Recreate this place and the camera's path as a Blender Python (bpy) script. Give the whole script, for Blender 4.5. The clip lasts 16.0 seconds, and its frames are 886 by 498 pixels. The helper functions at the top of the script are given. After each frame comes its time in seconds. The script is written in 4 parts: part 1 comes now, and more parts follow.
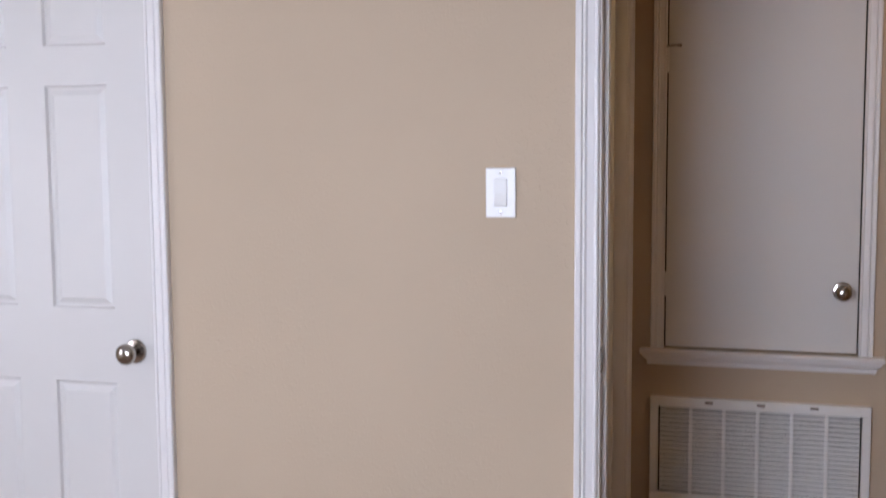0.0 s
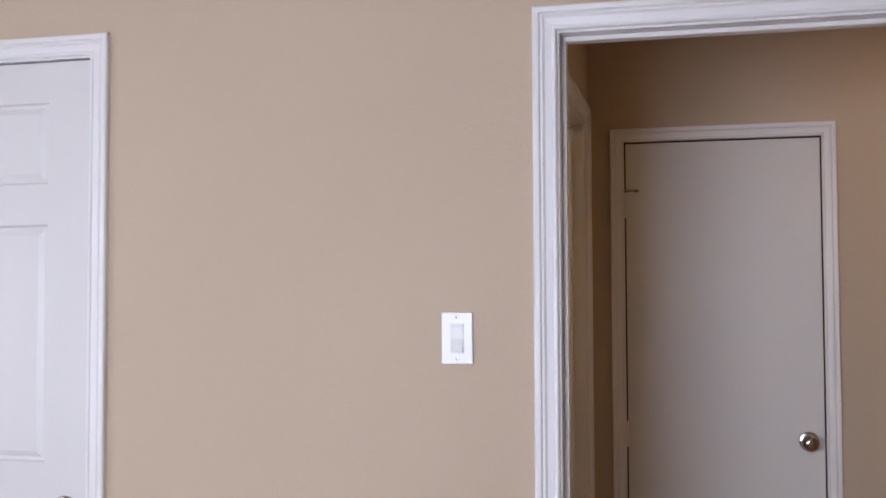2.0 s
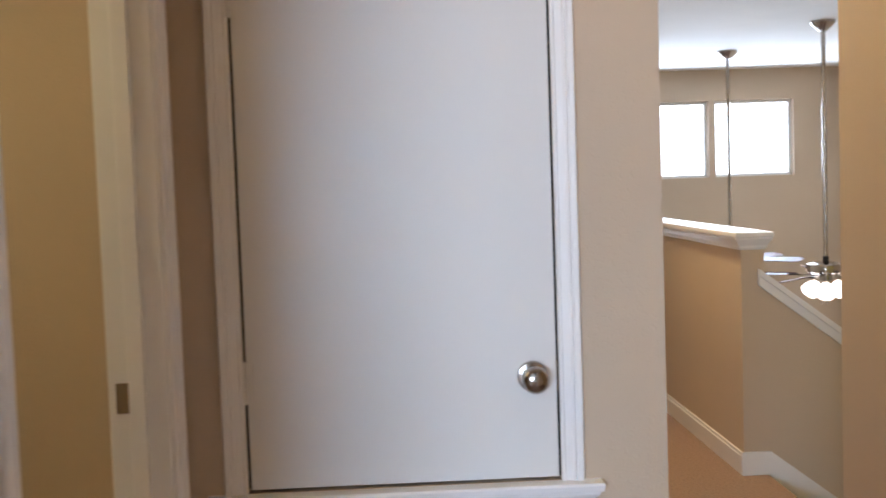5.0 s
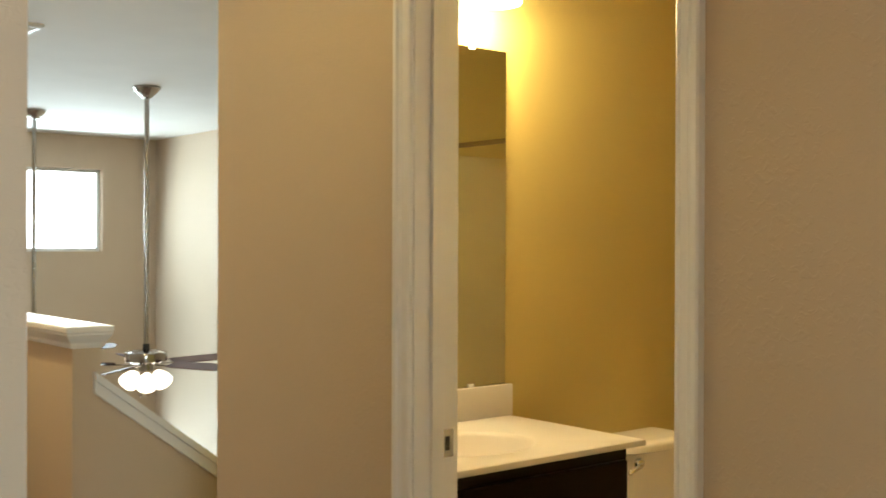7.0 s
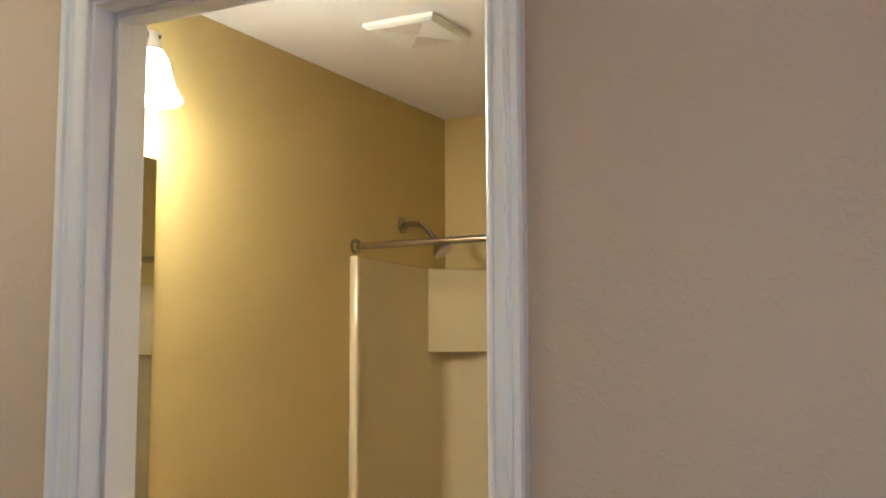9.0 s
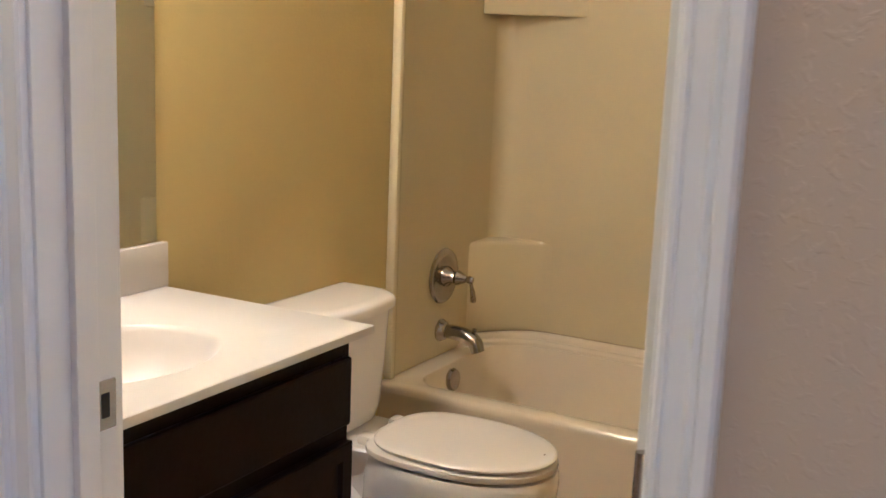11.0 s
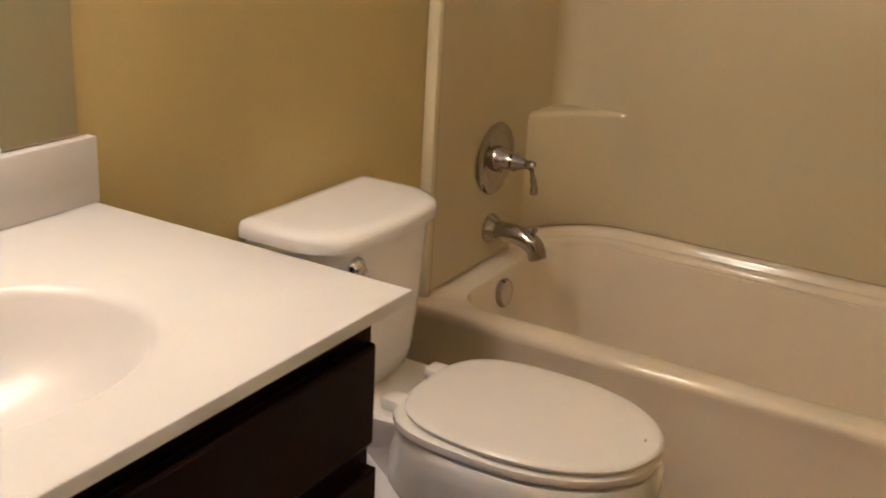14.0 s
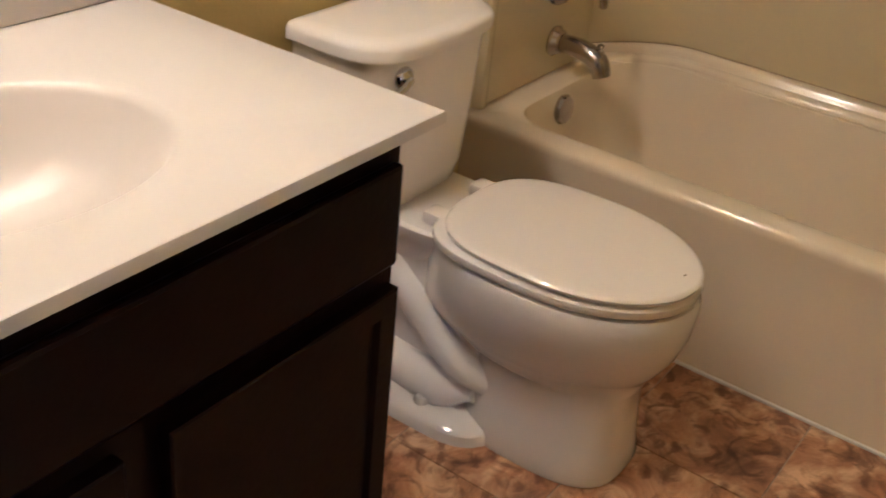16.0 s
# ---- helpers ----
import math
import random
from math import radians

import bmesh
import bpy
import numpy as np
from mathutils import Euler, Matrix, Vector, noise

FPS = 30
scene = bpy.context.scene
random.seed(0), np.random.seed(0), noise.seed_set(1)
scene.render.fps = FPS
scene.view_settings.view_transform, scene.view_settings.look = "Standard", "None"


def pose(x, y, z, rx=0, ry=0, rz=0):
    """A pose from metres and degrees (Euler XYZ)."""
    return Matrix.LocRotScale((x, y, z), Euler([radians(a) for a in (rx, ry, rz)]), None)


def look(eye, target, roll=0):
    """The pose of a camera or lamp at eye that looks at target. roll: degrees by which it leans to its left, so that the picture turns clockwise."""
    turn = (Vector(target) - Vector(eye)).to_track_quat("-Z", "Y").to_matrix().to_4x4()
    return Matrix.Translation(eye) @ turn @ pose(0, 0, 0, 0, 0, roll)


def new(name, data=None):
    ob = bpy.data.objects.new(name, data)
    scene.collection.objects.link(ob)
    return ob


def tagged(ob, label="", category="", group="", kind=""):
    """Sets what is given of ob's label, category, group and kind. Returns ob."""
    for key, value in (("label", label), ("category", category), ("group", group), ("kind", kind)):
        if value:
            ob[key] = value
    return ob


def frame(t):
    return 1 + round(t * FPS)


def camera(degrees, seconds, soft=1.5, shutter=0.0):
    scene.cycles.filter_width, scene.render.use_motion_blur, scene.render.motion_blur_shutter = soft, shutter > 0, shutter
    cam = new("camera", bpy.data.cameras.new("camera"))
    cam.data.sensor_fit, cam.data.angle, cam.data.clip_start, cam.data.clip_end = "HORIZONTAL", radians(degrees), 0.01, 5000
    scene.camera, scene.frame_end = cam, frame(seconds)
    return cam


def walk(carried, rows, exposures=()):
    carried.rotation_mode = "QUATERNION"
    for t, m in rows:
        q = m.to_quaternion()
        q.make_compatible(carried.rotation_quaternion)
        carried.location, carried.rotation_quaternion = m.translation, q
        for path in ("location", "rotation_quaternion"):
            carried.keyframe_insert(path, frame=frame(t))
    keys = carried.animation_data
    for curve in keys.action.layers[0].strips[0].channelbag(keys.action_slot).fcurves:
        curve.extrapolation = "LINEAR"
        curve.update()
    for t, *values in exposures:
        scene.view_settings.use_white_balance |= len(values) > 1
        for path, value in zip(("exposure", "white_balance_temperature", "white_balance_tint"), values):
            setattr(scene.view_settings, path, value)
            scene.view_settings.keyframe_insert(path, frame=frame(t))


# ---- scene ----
cam = camera(45.0, 16.0, soft=1.6, shutter=0.35)

PATH = [
    (0, (0.318, -2.514, 1.457), (-0.227, -0.599, 1.269), -0.4),
    (0.5, (0.315, -2.520, 1.453), (-0.216, -0.592, 1.446), -0.3),
    (1, (0.307, -2.518, 1.458), (-0.197, -0.584, 1.519), -0.3),
    (1.5, (0.304, -2.512, 1.458), (-0.181, -0.573, 1.538), -0.5),
    (2, (0.296, -2.410, 1.447), (-0.172, -0.468, 1.534), -0.2),
    (2.5, (0.311, -2.151, 1.434), (-0.156, -0.208, 1.499), -0.4),
    (3, (0.314, -1.912, 1.428), (-0.064, 0.052, 1.433), 0.4),
    (3.2, (0.286, -1.794, 1.424), (-0.010, 0.184, 1.425), 0.1),
    (5.3, (0.398, -0.683, 1.352), (0.600, 1.302, 1.214), -1.8),
    (5.5, (0.419, -0.579, 1.345), (0.727, 1.392, 1.206), -1.6),
    (6, (0.477, -0.286, 1.359), (1.107, 1.609, 1.263), -0.8),
    (6.1, (0.478, -0.261, 1.361), (1.195, 1.604, 1.282), -0.5),
    (6.5, (0.480, -0.042, 1.390), (1.533, 1.658, 1.358), -0.0),
    (7, (0.513, 0.133, 1.387), (1.781, 1.680, 1.382), 0.2),
    (7.5, (0.656, 0.290, 1.423), (1.999, 1.770, 1.482), 0.1),
    (8, (0.717, 0.403, 1.425), (2.222, 1.708, 1.605), 0.1),
    (8.5, (0.668, 0.566, 1.434), (2.345, 1.629, 1.672), -0.8),
    (9, (0.693, 0.651, 1.454), (2.451, 1.579, 1.672), -0.2),
    (9.5, (0.805, 0.762, 1.451), (2.594, 1.649, 1.565), 0.9),
    (10, (0.94, 0.809, 1.401), (2.705, 1.747, 1.323), 0.9),
    (10.2, (0.976, 0.827, 1.391), (2.725, 1.785, 1.227), 1.2),
    (12.3, (1.453, 1.23, 1.395), (3.158, 2.157, 0.913), 2.3),
    (12.5, (1.521, 1.237, 1.395), (3.204, 2.202, 0.91), 2.3),
    (13, (1.608, 1.245, 1.385), (3.201, 2.342, 0.878), 1.1),
    (13.5, (1.71, 1.363, 1.378), (3.296, 2.43, 0.79), 2.1),
    (14, (1.799, 1.449, 1.343), (3.436, 2.379, 0.667), 3.3),
    (14.5, (1.837, 1.451, 1.346), (3.449, 2.32, 0.543), 4.3),
    (15, (1.885, 1.459, 1.338), (3.46, 2.313, 0.45), 5.1),
    (15.5, (1.88, 1.428, 1.352), (3.421, 2.271, 0.394), 6.3),
    (16, (1.868, 1.43, 1.357), (3.308, 2.369, 0.335), 5.9),
]
EXPOSURE = [
    (0, -0.72, 6300, 23), (2.5, -0.66, 6250, 23), (3.2, -0.52, 6150, 22), (5.3, 0.27, 5650, 12), (6.2, 0.12, 5950, 8), (7.0, 0.12, 6150, -2), (7.6, 0.16, 5450, -4),
    (8.2, 0.18, 4950, -1), (9.0, 0.3, 4420, 9), (10.2, 0.44, 4280, 16), (12.3, 0.4, 4480, 16), (13, 0.27, 4480, 17), (14, 0.17, 4460, 18), (16, 0.13, 4480, 20),
]
walk(cam, [(t, look(eye, target, roll)) for t, eye, target, roll in PATH], EXPOSURE)

# ---- light ----
world = bpy.data.worlds.new("sky")
scene.world = world
world.use_nodes = True
wn = world.node_tree.nodes
sky = wn.new("ShaderNodeTexSky")
sky.sky_type, sky.sun_disc = "NISHITA", False
sky.sun_elevation, sky.sun_rotation = radians(50), radians(120)
wn["Background"].inputs["Strength"].default_value = 0.15
world.node_tree.links.new(sky.outputs["Color"], wn["Background"].inputs["Color"])


def lamp(name, kind, energy, color, m, size=0.1, size_y=None):
    d = bpy.data.lights.new(name, kind)
    d.energy, d.color = energy, color
    if kind == "AREA":
        d.shape, d.size, d.size_y = "RECTANGLE", size, size_y or size
    elif kind == "POINT":
        d.shadow_soft_size = size
    elif kind == "SUN":
        d.angle = radians(size)
    ob = new(name, d)
    ob.matrix_world = m
    return ob


LAMPS = [
    ("bedroom_window_light", "AREA", 150, (0.7, 0.85, 1.0), pose(-0.9, -3.95, 1.35, 68, 0, 0), 1.4, 1.4),
    # Lamp of an added side window, so daylight reaches the hall's east wall.
    ("bedroom_side_light", "AREA", 5, (0.72, 0.86, 1.0), pose(-2.95, -2.0, 1.35, 74, 0, -90), 1.4, 1.4),
    ("living_window_light", "AREA", 66, (0.78, 0.9, 1.0), pose(3.6, 10.3, 1.72, -80, 0, 0), 1.9, 0.8),
    # Added fill for the lower living room; no window stands behind it.
    ("lower_living_fill", "AREA", 165, (0.78, 0.9, 1.0), pose(3.2, 10.3, -1.3, -90, 0, 0), 3.2, 2.0),
    ("recessed_lamp_light", "AREA", 24, (1.0, 0.72, 0.36), pose(1.45, 4.15, 2.435, 0, 0, 0), 0.12, 0.12),
    ("recessed_lamp_light", "AREA", 2.8, (1.0, 0.58, 0.2), pose(1.05, 0.75, 2.435, 0, 0, 0), 0.12, 0.12),
    # Added lamp of an unseen can, to warm and brighten the hall's east wall.
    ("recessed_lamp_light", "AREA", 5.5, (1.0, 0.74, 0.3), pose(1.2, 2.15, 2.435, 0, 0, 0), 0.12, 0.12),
    ("side_room_light", "POINT", 26, (1.0, 0.8, 0.4), pose(-1.3, 0.9, 2.2), 0.1, 0.1),
]
for row in LAMPS:
    lamp(*row)


# ---- materials ----
def material(name, color, rough=0.5, metal=0.0, var=0.06, scale=3.0, bump=0.0, bump_scale=60.0, coat=0.0, dist=0.002):
    m = bpy.data.materials.new(name)
    m.use_nodes = True
    nt = m.node_tree
    b = nt.nodes["Principled BSDF"]
    b.inputs["Roughness"].default_value, b.inputs["Metallic"].default_value = rough, metal
    b.inputs["Coat Weight"].default_value = coat
    geo = nt.nodes.new("ShaderNodeNewGeometry")
    n1 = nt.nodes.new("ShaderNodeTexNoise")
    n1.inputs["Scale"].default_value, n1.inputs["Detail"].default_value = scale, 6
    nt.links.new(geo.outputs["Position"], n1.inputs["Vector"])
    ramp = nt.nodes.new("ShaderNodeMapRange")
    ramp.inputs["From Min"].default_value, ramp.inputs["From Max"].default_value = 0.3, 0.7
    ramp.inputs["To Min"].default_value, ramp.inputs["To Max"].default_value = 1 - var, 1 + var
    nt.links.new(n1.outputs["Fac"], ramp.inputs["Value"])
    mul = nt.nodes.new("ShaderNodeVectorMath")
    mul.operation = "SCALE"
    mul.inputs[0].default_value = color
    nt.links.new(ramp.outputs["Result"], mul.inputs["Scale"])
    nt.links.new(mul.outputs["Vector"], b.inputs["Base Color"])
    if bump:
        n2 = nt.nodes.new("ShaderNodeTexNoise")
        n2.inputs["Scale"].default_value, n2.inputs["Detail"].default_value = bump_scale, 4
        nt.links.new(geo.outputs["Position"], n2.inputs["Vector"])
        bp = nt.nodes.new("ShaderNodeBump")
        bp.inputs["Strength"].default_value, bp.inputs["Distance"].default_value = bump, dist
        nt.links.new(n2.outputs["Fac"], bp.inputs["Height"])
        nt.links.new(bp.outputs["Normal"], b.inputs["Normal"])
    return m


def orange_peel(m, scale=85.0, deep=0.00048):
    """Rolled and sprayed wall paint: soft raised spatter over a fine stipple."""
    nt = m.node_tree
    geo = nt.nodes.new("ShaderNodeNewGeometry")
    blobs, fine = nt.nodes.new("ShaderNodeTexNoise"), nt.nodes.new("ShaderNodeTexNoise")
    blobs.inputs["Scale"].default_value, blobs.inputs["Detail"].default_value, blobs.inputs["Distortion"].default_value = scale, 2.5, 0.7
    fine.inputs["Scale"].default_value, fine.inputs["Detail"].default_value = scale * 4, 3
    for n in (blobs, fine):
        nt.links.new(geo.outputs["Position"], n.inputs["Vector"])
    edge = nt.nodes.new("ShaderNodeMapRange")
    edge.interpolation_type = "SMOOTHSTEP"
    edge.inputs["From Min"].default_value, edge.inputs["From Max"].default_value = 0.5, 0.68
    nt.links.new(blobs.outputs["Fac"], edge.inputs["Value"])
    both = nt.nodes.new("ShaderNodeMath")
    both.operation = "MULTIPLY_ADD"
    both.inputs[1].default_value = 0.22
    nt.links.new(fine.outputs["Fac"], both.inputs[0])
    nt.links.new(edge.outputs["Result"], both.inputs[2])
    bp = nt.nodes.new("ShaderNodeBump")
    bp.inputs["Strength"].default_value, bp.inputs["Distance"].default_value = 0.7, deep
    nt.links.new(both.outputs["Value"], bp.inputs["Height"])
    nt.links.new(bp.outputs["Normal"], nt.nodes["Principled BSDF"].inputs["Normal"])
    return m


WALL = material("tan_wall_paint", (0.52, 0.413, 0.297), 0.7, var=0.03, scale=1.5)
orange_peel(WALL)
CEIL = material("white_ceiling_paint", (0.78, 0.76, 0.72), 0.9, var=0.02, bump=0.5, bump_scale=90)
TRIM = material("white_trim_paint", (0.76, 0.745, 0.73), 0.35, var=0.02, scale=2)
DOOR = material("white_door_paint", (0.66, 0.645, 0.62), 0.4, var=0.02, scale=2)
CARPET = material("brown_carpet", (0.34, 0.22, 0.155), 0.95, var=0.2, scale=90, bump=1.0, bump_scale=500, dist=0.004)
NICKEL = material("brushed_nickel", (0.42, 0.385, 0.35), 0.17, 1.0, var=0.05, scale=30)
CHROME = material("chrome", (0.75, 0.75, 0.75), 0.08, 1.0, var=0.02)
PORCELAIN = material("white_porcelain", (0.79, 0.735, 0.665), 0.08, var=0.015, coat=0.3)
ACRYLIC = material("almond_acrylic", (0.575, 0.488, 0.28), 0.16, var=0.025, coat=0.2)
MARBLE = material("cream_cultured_marble", (0.59, 0.545, 0.5), 0.3, var=0.025, scale=4)
DARKWOOD = material("espresso_wood", (0.006, 0.0022, 0.0014), 0.3, var=0.35, scale=12, bump=0.15, bump_scale=70)
PLASTIC = material("white_plastic", (0.78, 0.78, 0.76), 0.3, var=0.01)
# Near-black for gaps and holes, their shade put into the colour; also fan coupling.
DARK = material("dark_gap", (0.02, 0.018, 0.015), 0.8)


# ---- mesh helpers ----
def add_box(bm, x0, x1, y0, y1, z0, z1, bevel=0.0):
    vs = [bm.verts.new((x, y, z)) for x in (x0, x1) for y in (y0, y1) for z in (z0, z1)]
    fs = [bm.faces.new([vs[i] for i in q]) for q in ((0, 1, 3, 2), (4, 6, 7, 5), (0, 4, 5, 1), (2, 3, 7, 6), (0, 2, 6, 4), (1, 5, 7, 3))]
    if bevel:
        es = list({e for f in fs for e in f.edges})
        bmesh.ops.bevel(bm, geom=es, offset=bevel, segments=2, profile=0.5, affect="EDGES")
    return fs


def finish(name, bm, mat, smooth=False):
    bmesh.ops.recalc_face_normals(bm, faces=bm.faces)
    me = bpy.data.meshes.new(name)
    bm.to_mesh(me)
    bm.free()
    me.materials.append(mat)
    if smooth:
        for p in me.polygons:
            p.use_smooth = True
        me.set_sharp_from_angle(angle=radians(40))
    return new(name, me)


def part(name, bm, mat, parent, label="", smooth=False):
    ob = finish(name, bm, mat, smooth)
    ob.parent = parent
    if label:
        ob["label"] = label
    return ob


def box(name, x0, x1, y0, y1, z0, z1, mat, parent=None, bevel=0.0, label=""):
    bm = bmesh.new()
    add_box(bm, x0, x1, y0, y1, z0, z1, bevel)
    return part(name, bm, mat, parent, label) if parent else finish(name, bm, mat)


def structure(ob, label, category=""):
    return tagged(ob, label, category, kind="structure")


def wall_along_x(name, x0, x1, y0, y1, z0, z1, mat, holes=()):
    """A wall with openings (x0, x1, z0, z1)."""
    bm = bmesh.new()
    edge = x0
    for a, b, c, d in sorted(holes):
        add_box(bm, edge, a, y0, y1, z0, z1)
        if c > z0:
            add_box(bm, a, b, y0, y1, z0, c)
        if d < z1:
            add_box(bm, a, b, y0, y1, d, z1)
        edge = b
    add_box(bm, edge, x1, y0, y1, z0, z1)
    return finish(name, bm, mat)


def wall_along_y(name, y0, y1, x0, x1, z0, z1, mat, holes=()):
    bm = bmesh.new()
    edge = y0
    for a, b, c, d in sorted(holes):
        add_box(bm, x0, x1, edge, a, z0, z1)
        if c > z0:
            add_box(bm, x0, x1, a, b, z0, c)
        if d < z1:
            add_box(bm, x0, x1, a, b, d, z1)
        edge = b
    add_box(bm, x0, x1, edge, y1, z0, z1)
    return finish(name, bm, mat)


def slate():
    m = bpy.data.materials.new("brown_slate_vinyl")
    m.use_nodes = True
    nt = m.node_tree
    b = nt.nodes["Principled BSDF"]
    geo, info = nt.nodes.new("ShaderNodeNewGeometry"), nt.nodes.new("ShaderNodeObjectInfo")
    shift = nt.nodes.new("ShaderNodeVectorMath")
    shift.operation = "MULTIPLY_ADD"
    shift.inputs[1].default_value = (1, 1, 1)
    nt.links.new(geo.outputs["Position"], shift.inputs[0])
    nt.links.new(info.outputs["Random"], shift.inputs[2])
    n1, n2 = nt.nodes.new("ShaderNodeTexNoise"), nt.nodes.new("ShaderNodeTexNoise")
    n1.inputs["Scale"].default_value, n1.inputs["Detail"].default_value, n1.inputs["Distortion"].default_value = 6.5, 10, 1.2
    n1.inputs["Roughness"].default_value = 0.65
    n2.inputs["Scale"].default_value, n2.inputs["Detail"].default_value, n2.inputs["Distortion"].default_value = 15, 8, 1.7
    for n in (n1, n2):
        nt.links.new(shift.outputs["Vector"], n.inputs["Vector"])
    r1 = nt.nodes.new("ShaderNodeValToRGB")
    r1.color_ramp.elements[0].position, r1.color_ramp.elements[0].color = 0.32, (0.16, 0.07, 0.03, 1)
    r1.color_ramp.elements[1].position, r1.color_ramp.elements[1].color = 0.64, (0.7, 0.46, 0.25, 1)
    e = r1.color_ramp.elements.new(0.5)
    e.color = (0.43, 0.22, 0.095, 1)
    nt.links.new(n1.outputs["Fac"], r1.inputs["Fac"])
    r2 = nt.nodes.new("ShaderNodeValToRGB")
    r2.color_ramp.elements[0].position, r2.color_ramp.elements[0].color = 0.38, (0.3, 0.22, 0.17, 1)
    r2.color_ramp.elements[1].position, r2.color_ramp.elements[1].color = 0.52, (1, 1, 1, 1)
    nt.links.new(n2.outputs["Fac"], r2.inputs["Fac"])
    mix = nt.nodes.new("ShaderNodeMix")
    mix.data_type, mix.blend_type = "RGBA", "MULTIPLY"
    mix.inputs["Factor"].default_value = 0.8
    nt.links.new(r1.outputs["Color"], mix.inputs["A"])
    nt.links.new(r2.outputs["Color"], mix.inputs["B"])
    nt.links.new(mix.outputs["Result"], b.inputs["Base Color"])
    b.inputs["Roughness"].default_value = 0.38
    bp = nt.nodes.new("ShaderNodeBump")
    bp.inputs["Strength"].default_value, bp.inputs["Distance"].default_value = 0.5, 0.002
    nt.links.new(n1.outputs["Fac"], bp.inputs["Height"])
    nt.links.new(bp.outputs["Normal"], b.inputs["Normal"])
    return m


def glow(name, color, strength):
    m = bpy.data.materials.new(name)
    m.use_nodes = True
    b = m.node_tree.nodes["Principled BSDF"]
    b.inputs["Base Color"].default_value = (*color, 1)
    b.inputs["Emission Color"].default_value, b.inputs["Emission Strength"].default_value = (*color, 1), strength
    return m


def mirror_glass():
    m = bpy.data.materials.new("mirror_silver")
    m.use_nodes = True
    b = m.node_tree.nodes["Principled BSDF"]
    b.inputs["Base Color"].default_value, b.inputs["Metallic"].default_value, b.inputs["Roughness"].default_value = (0.82, 0.86, 0.82, 1), 1.0, 0.01
    return m


DARKWOOD.node_tree.nodes["Principled BSDF"].inputs["Specular IOR Level"].default_value = 0.11
SEAT = material("glossy_white_seat_plastic", (0.77, 0.705, 0.62), 0.1, var=0.015, coat=0.2)
SLATE = slate()
MIRROR = mirror_glass()
SHADE_GLOW = glow("lit_frosted_glass", (1.0, 0.84, 0.55), 13)
FAN_GLOW = glow("lit_fan_glass", (1.0, 0.84, 0.7), 3)
CAN_GLOW = glow("lit_recessed_lens", (1.0, 0.85, 0.6), 8)
SKY_GLOW = glow("overcast_sky_glow", (0.95, 0.98, 1.0), 4)
# Grout colour, which also stands in for the shade in ceiling vent slots.
GROUT_AND_SLOT = material("pale_grout_and_slot_shade", (0.42, 0.33, 0.24), 0.8, var=0.15, scale=30)
BLADE = material("rosewood_fan_blade", (0.1, 0.035, 0.025), 0.5, var=0.3, scale=8)
CAULK = material("white_caulk", (0.75, 0.72, 0.66), 0.5, var=0.05, scale=20)
# The same tan paint, with the bathroom's warm lamplight put into its colour.
WALL_WARM_LIT = material("tan_wall_paint_warm_lit", (0.5, 0.39, 0.128), 0.65, var=0.03, scale=1.5)
orange_peel(WALL_WARM_LIT, deep=0.0004)
TUB = material("glossy_almond_tub", (0.72, 0.615, 0.43), 0.12, var=0.02, coat=0.3)
GRIME = material("dull_seam_line", (0.2, 0.14, 0.08), 0.7, var=0.3, scale=40)

# ---- plan ----
H = 2.455
EAST = 1.885
CLOS_Y, CLOS_X = 1.403, 0.928
BN, BN2 = 2.645, 2.775
BX0, BX1 = EAST + 0.115, 4.49
BS = 1.12
BD0, BD1, BDH = 1.22, 1.901, 2.023
LX = -0.088
LD0, LD1 = 0.42, 1.252
CX0, CX1, CZ0, CZ1 = 0.036, 0.70, 0.727, 1.986
HWX, HWX2, HWY, HWY2 = 1.895, 2.0, 3.88, 3.99
LIVE_N, LIVE_E, LIVE_Z = 10.4, 5.15, -2.75


# ---- more mesh helpers ----
def loft(bm, rings, caps=True):
    """Join rings of points, all with the same count, into a skin."""
    rows = [[bm.verts.new(p) for p in ring] for ring in rings]
    n = len(rows[0])
    for a, b in zip(rows, rows[1:]):
        for i in range(n):
            bm.faces.new((a[i], a[(i + 1) % n], b[(i + 1) % n], b[i]))
    if caps:
        bm.faces.new(rows[0][::-1])
        bm.faces.new(rows[-1])
    return rows


def lathe(bm, profile, m, n=32):
    """Turn (radius, height) pairs about the local z axis of m."""
    rings = [[m @ Vector((r * math.cos(2 * math.pi * i / n), r * math.sin(2 * math.pi * i / n), h)) for i in range(n)] for r, h in profile]
    loft(bm, rings)


def tube(bm, points, radii, n=16):
    pts = [Vector(p) for p in points]
    if not isinstance(radii, (list, tuple)):
        radii = [radii] * len(pts)
    rings, side = [], None
    for i, p in enumerate(pts):
        d = (pts[min(i + 1, len(pts) - 1)] - pts[max(i - 1, 0)]).normalized()
        if side is None:
            side = d.orthogonal().normalized()
        side = (side - d * side.dot(d)).normalized()
        up = d.cross(side)
        rings.append([p + radii[i] * (math.cos(2 * math.pi * k / n) * side + math.sin(2 * math.pi * k / n) * up) for k in range(n)])
    loft(bm, rings)


def smooth_path(points, steps=6):
    """Points along a Catmull-Rom curve."""
    p = [Vector(q) for q in points]
    p = [2 * p[0] - p[1]] + p + [2 * p[-1] - p[-2]]
    out = []
    for i in range(1, len(p) - 2):
        for k in range(steps):
            t = k / steps
            out.append(0.5 * (2 * p[i] + (p[i + 1] - p[i - 1]) * t + (2 * p[i - 1] - 5 * p[i] + 4 * p[i + 1] - p[i + 2]) * t * t + (3 * p[i] - p[i - 1] - 3 * p[i + 1] + p[i + 2]) * t ** 3))
    return out + [p[-2]]


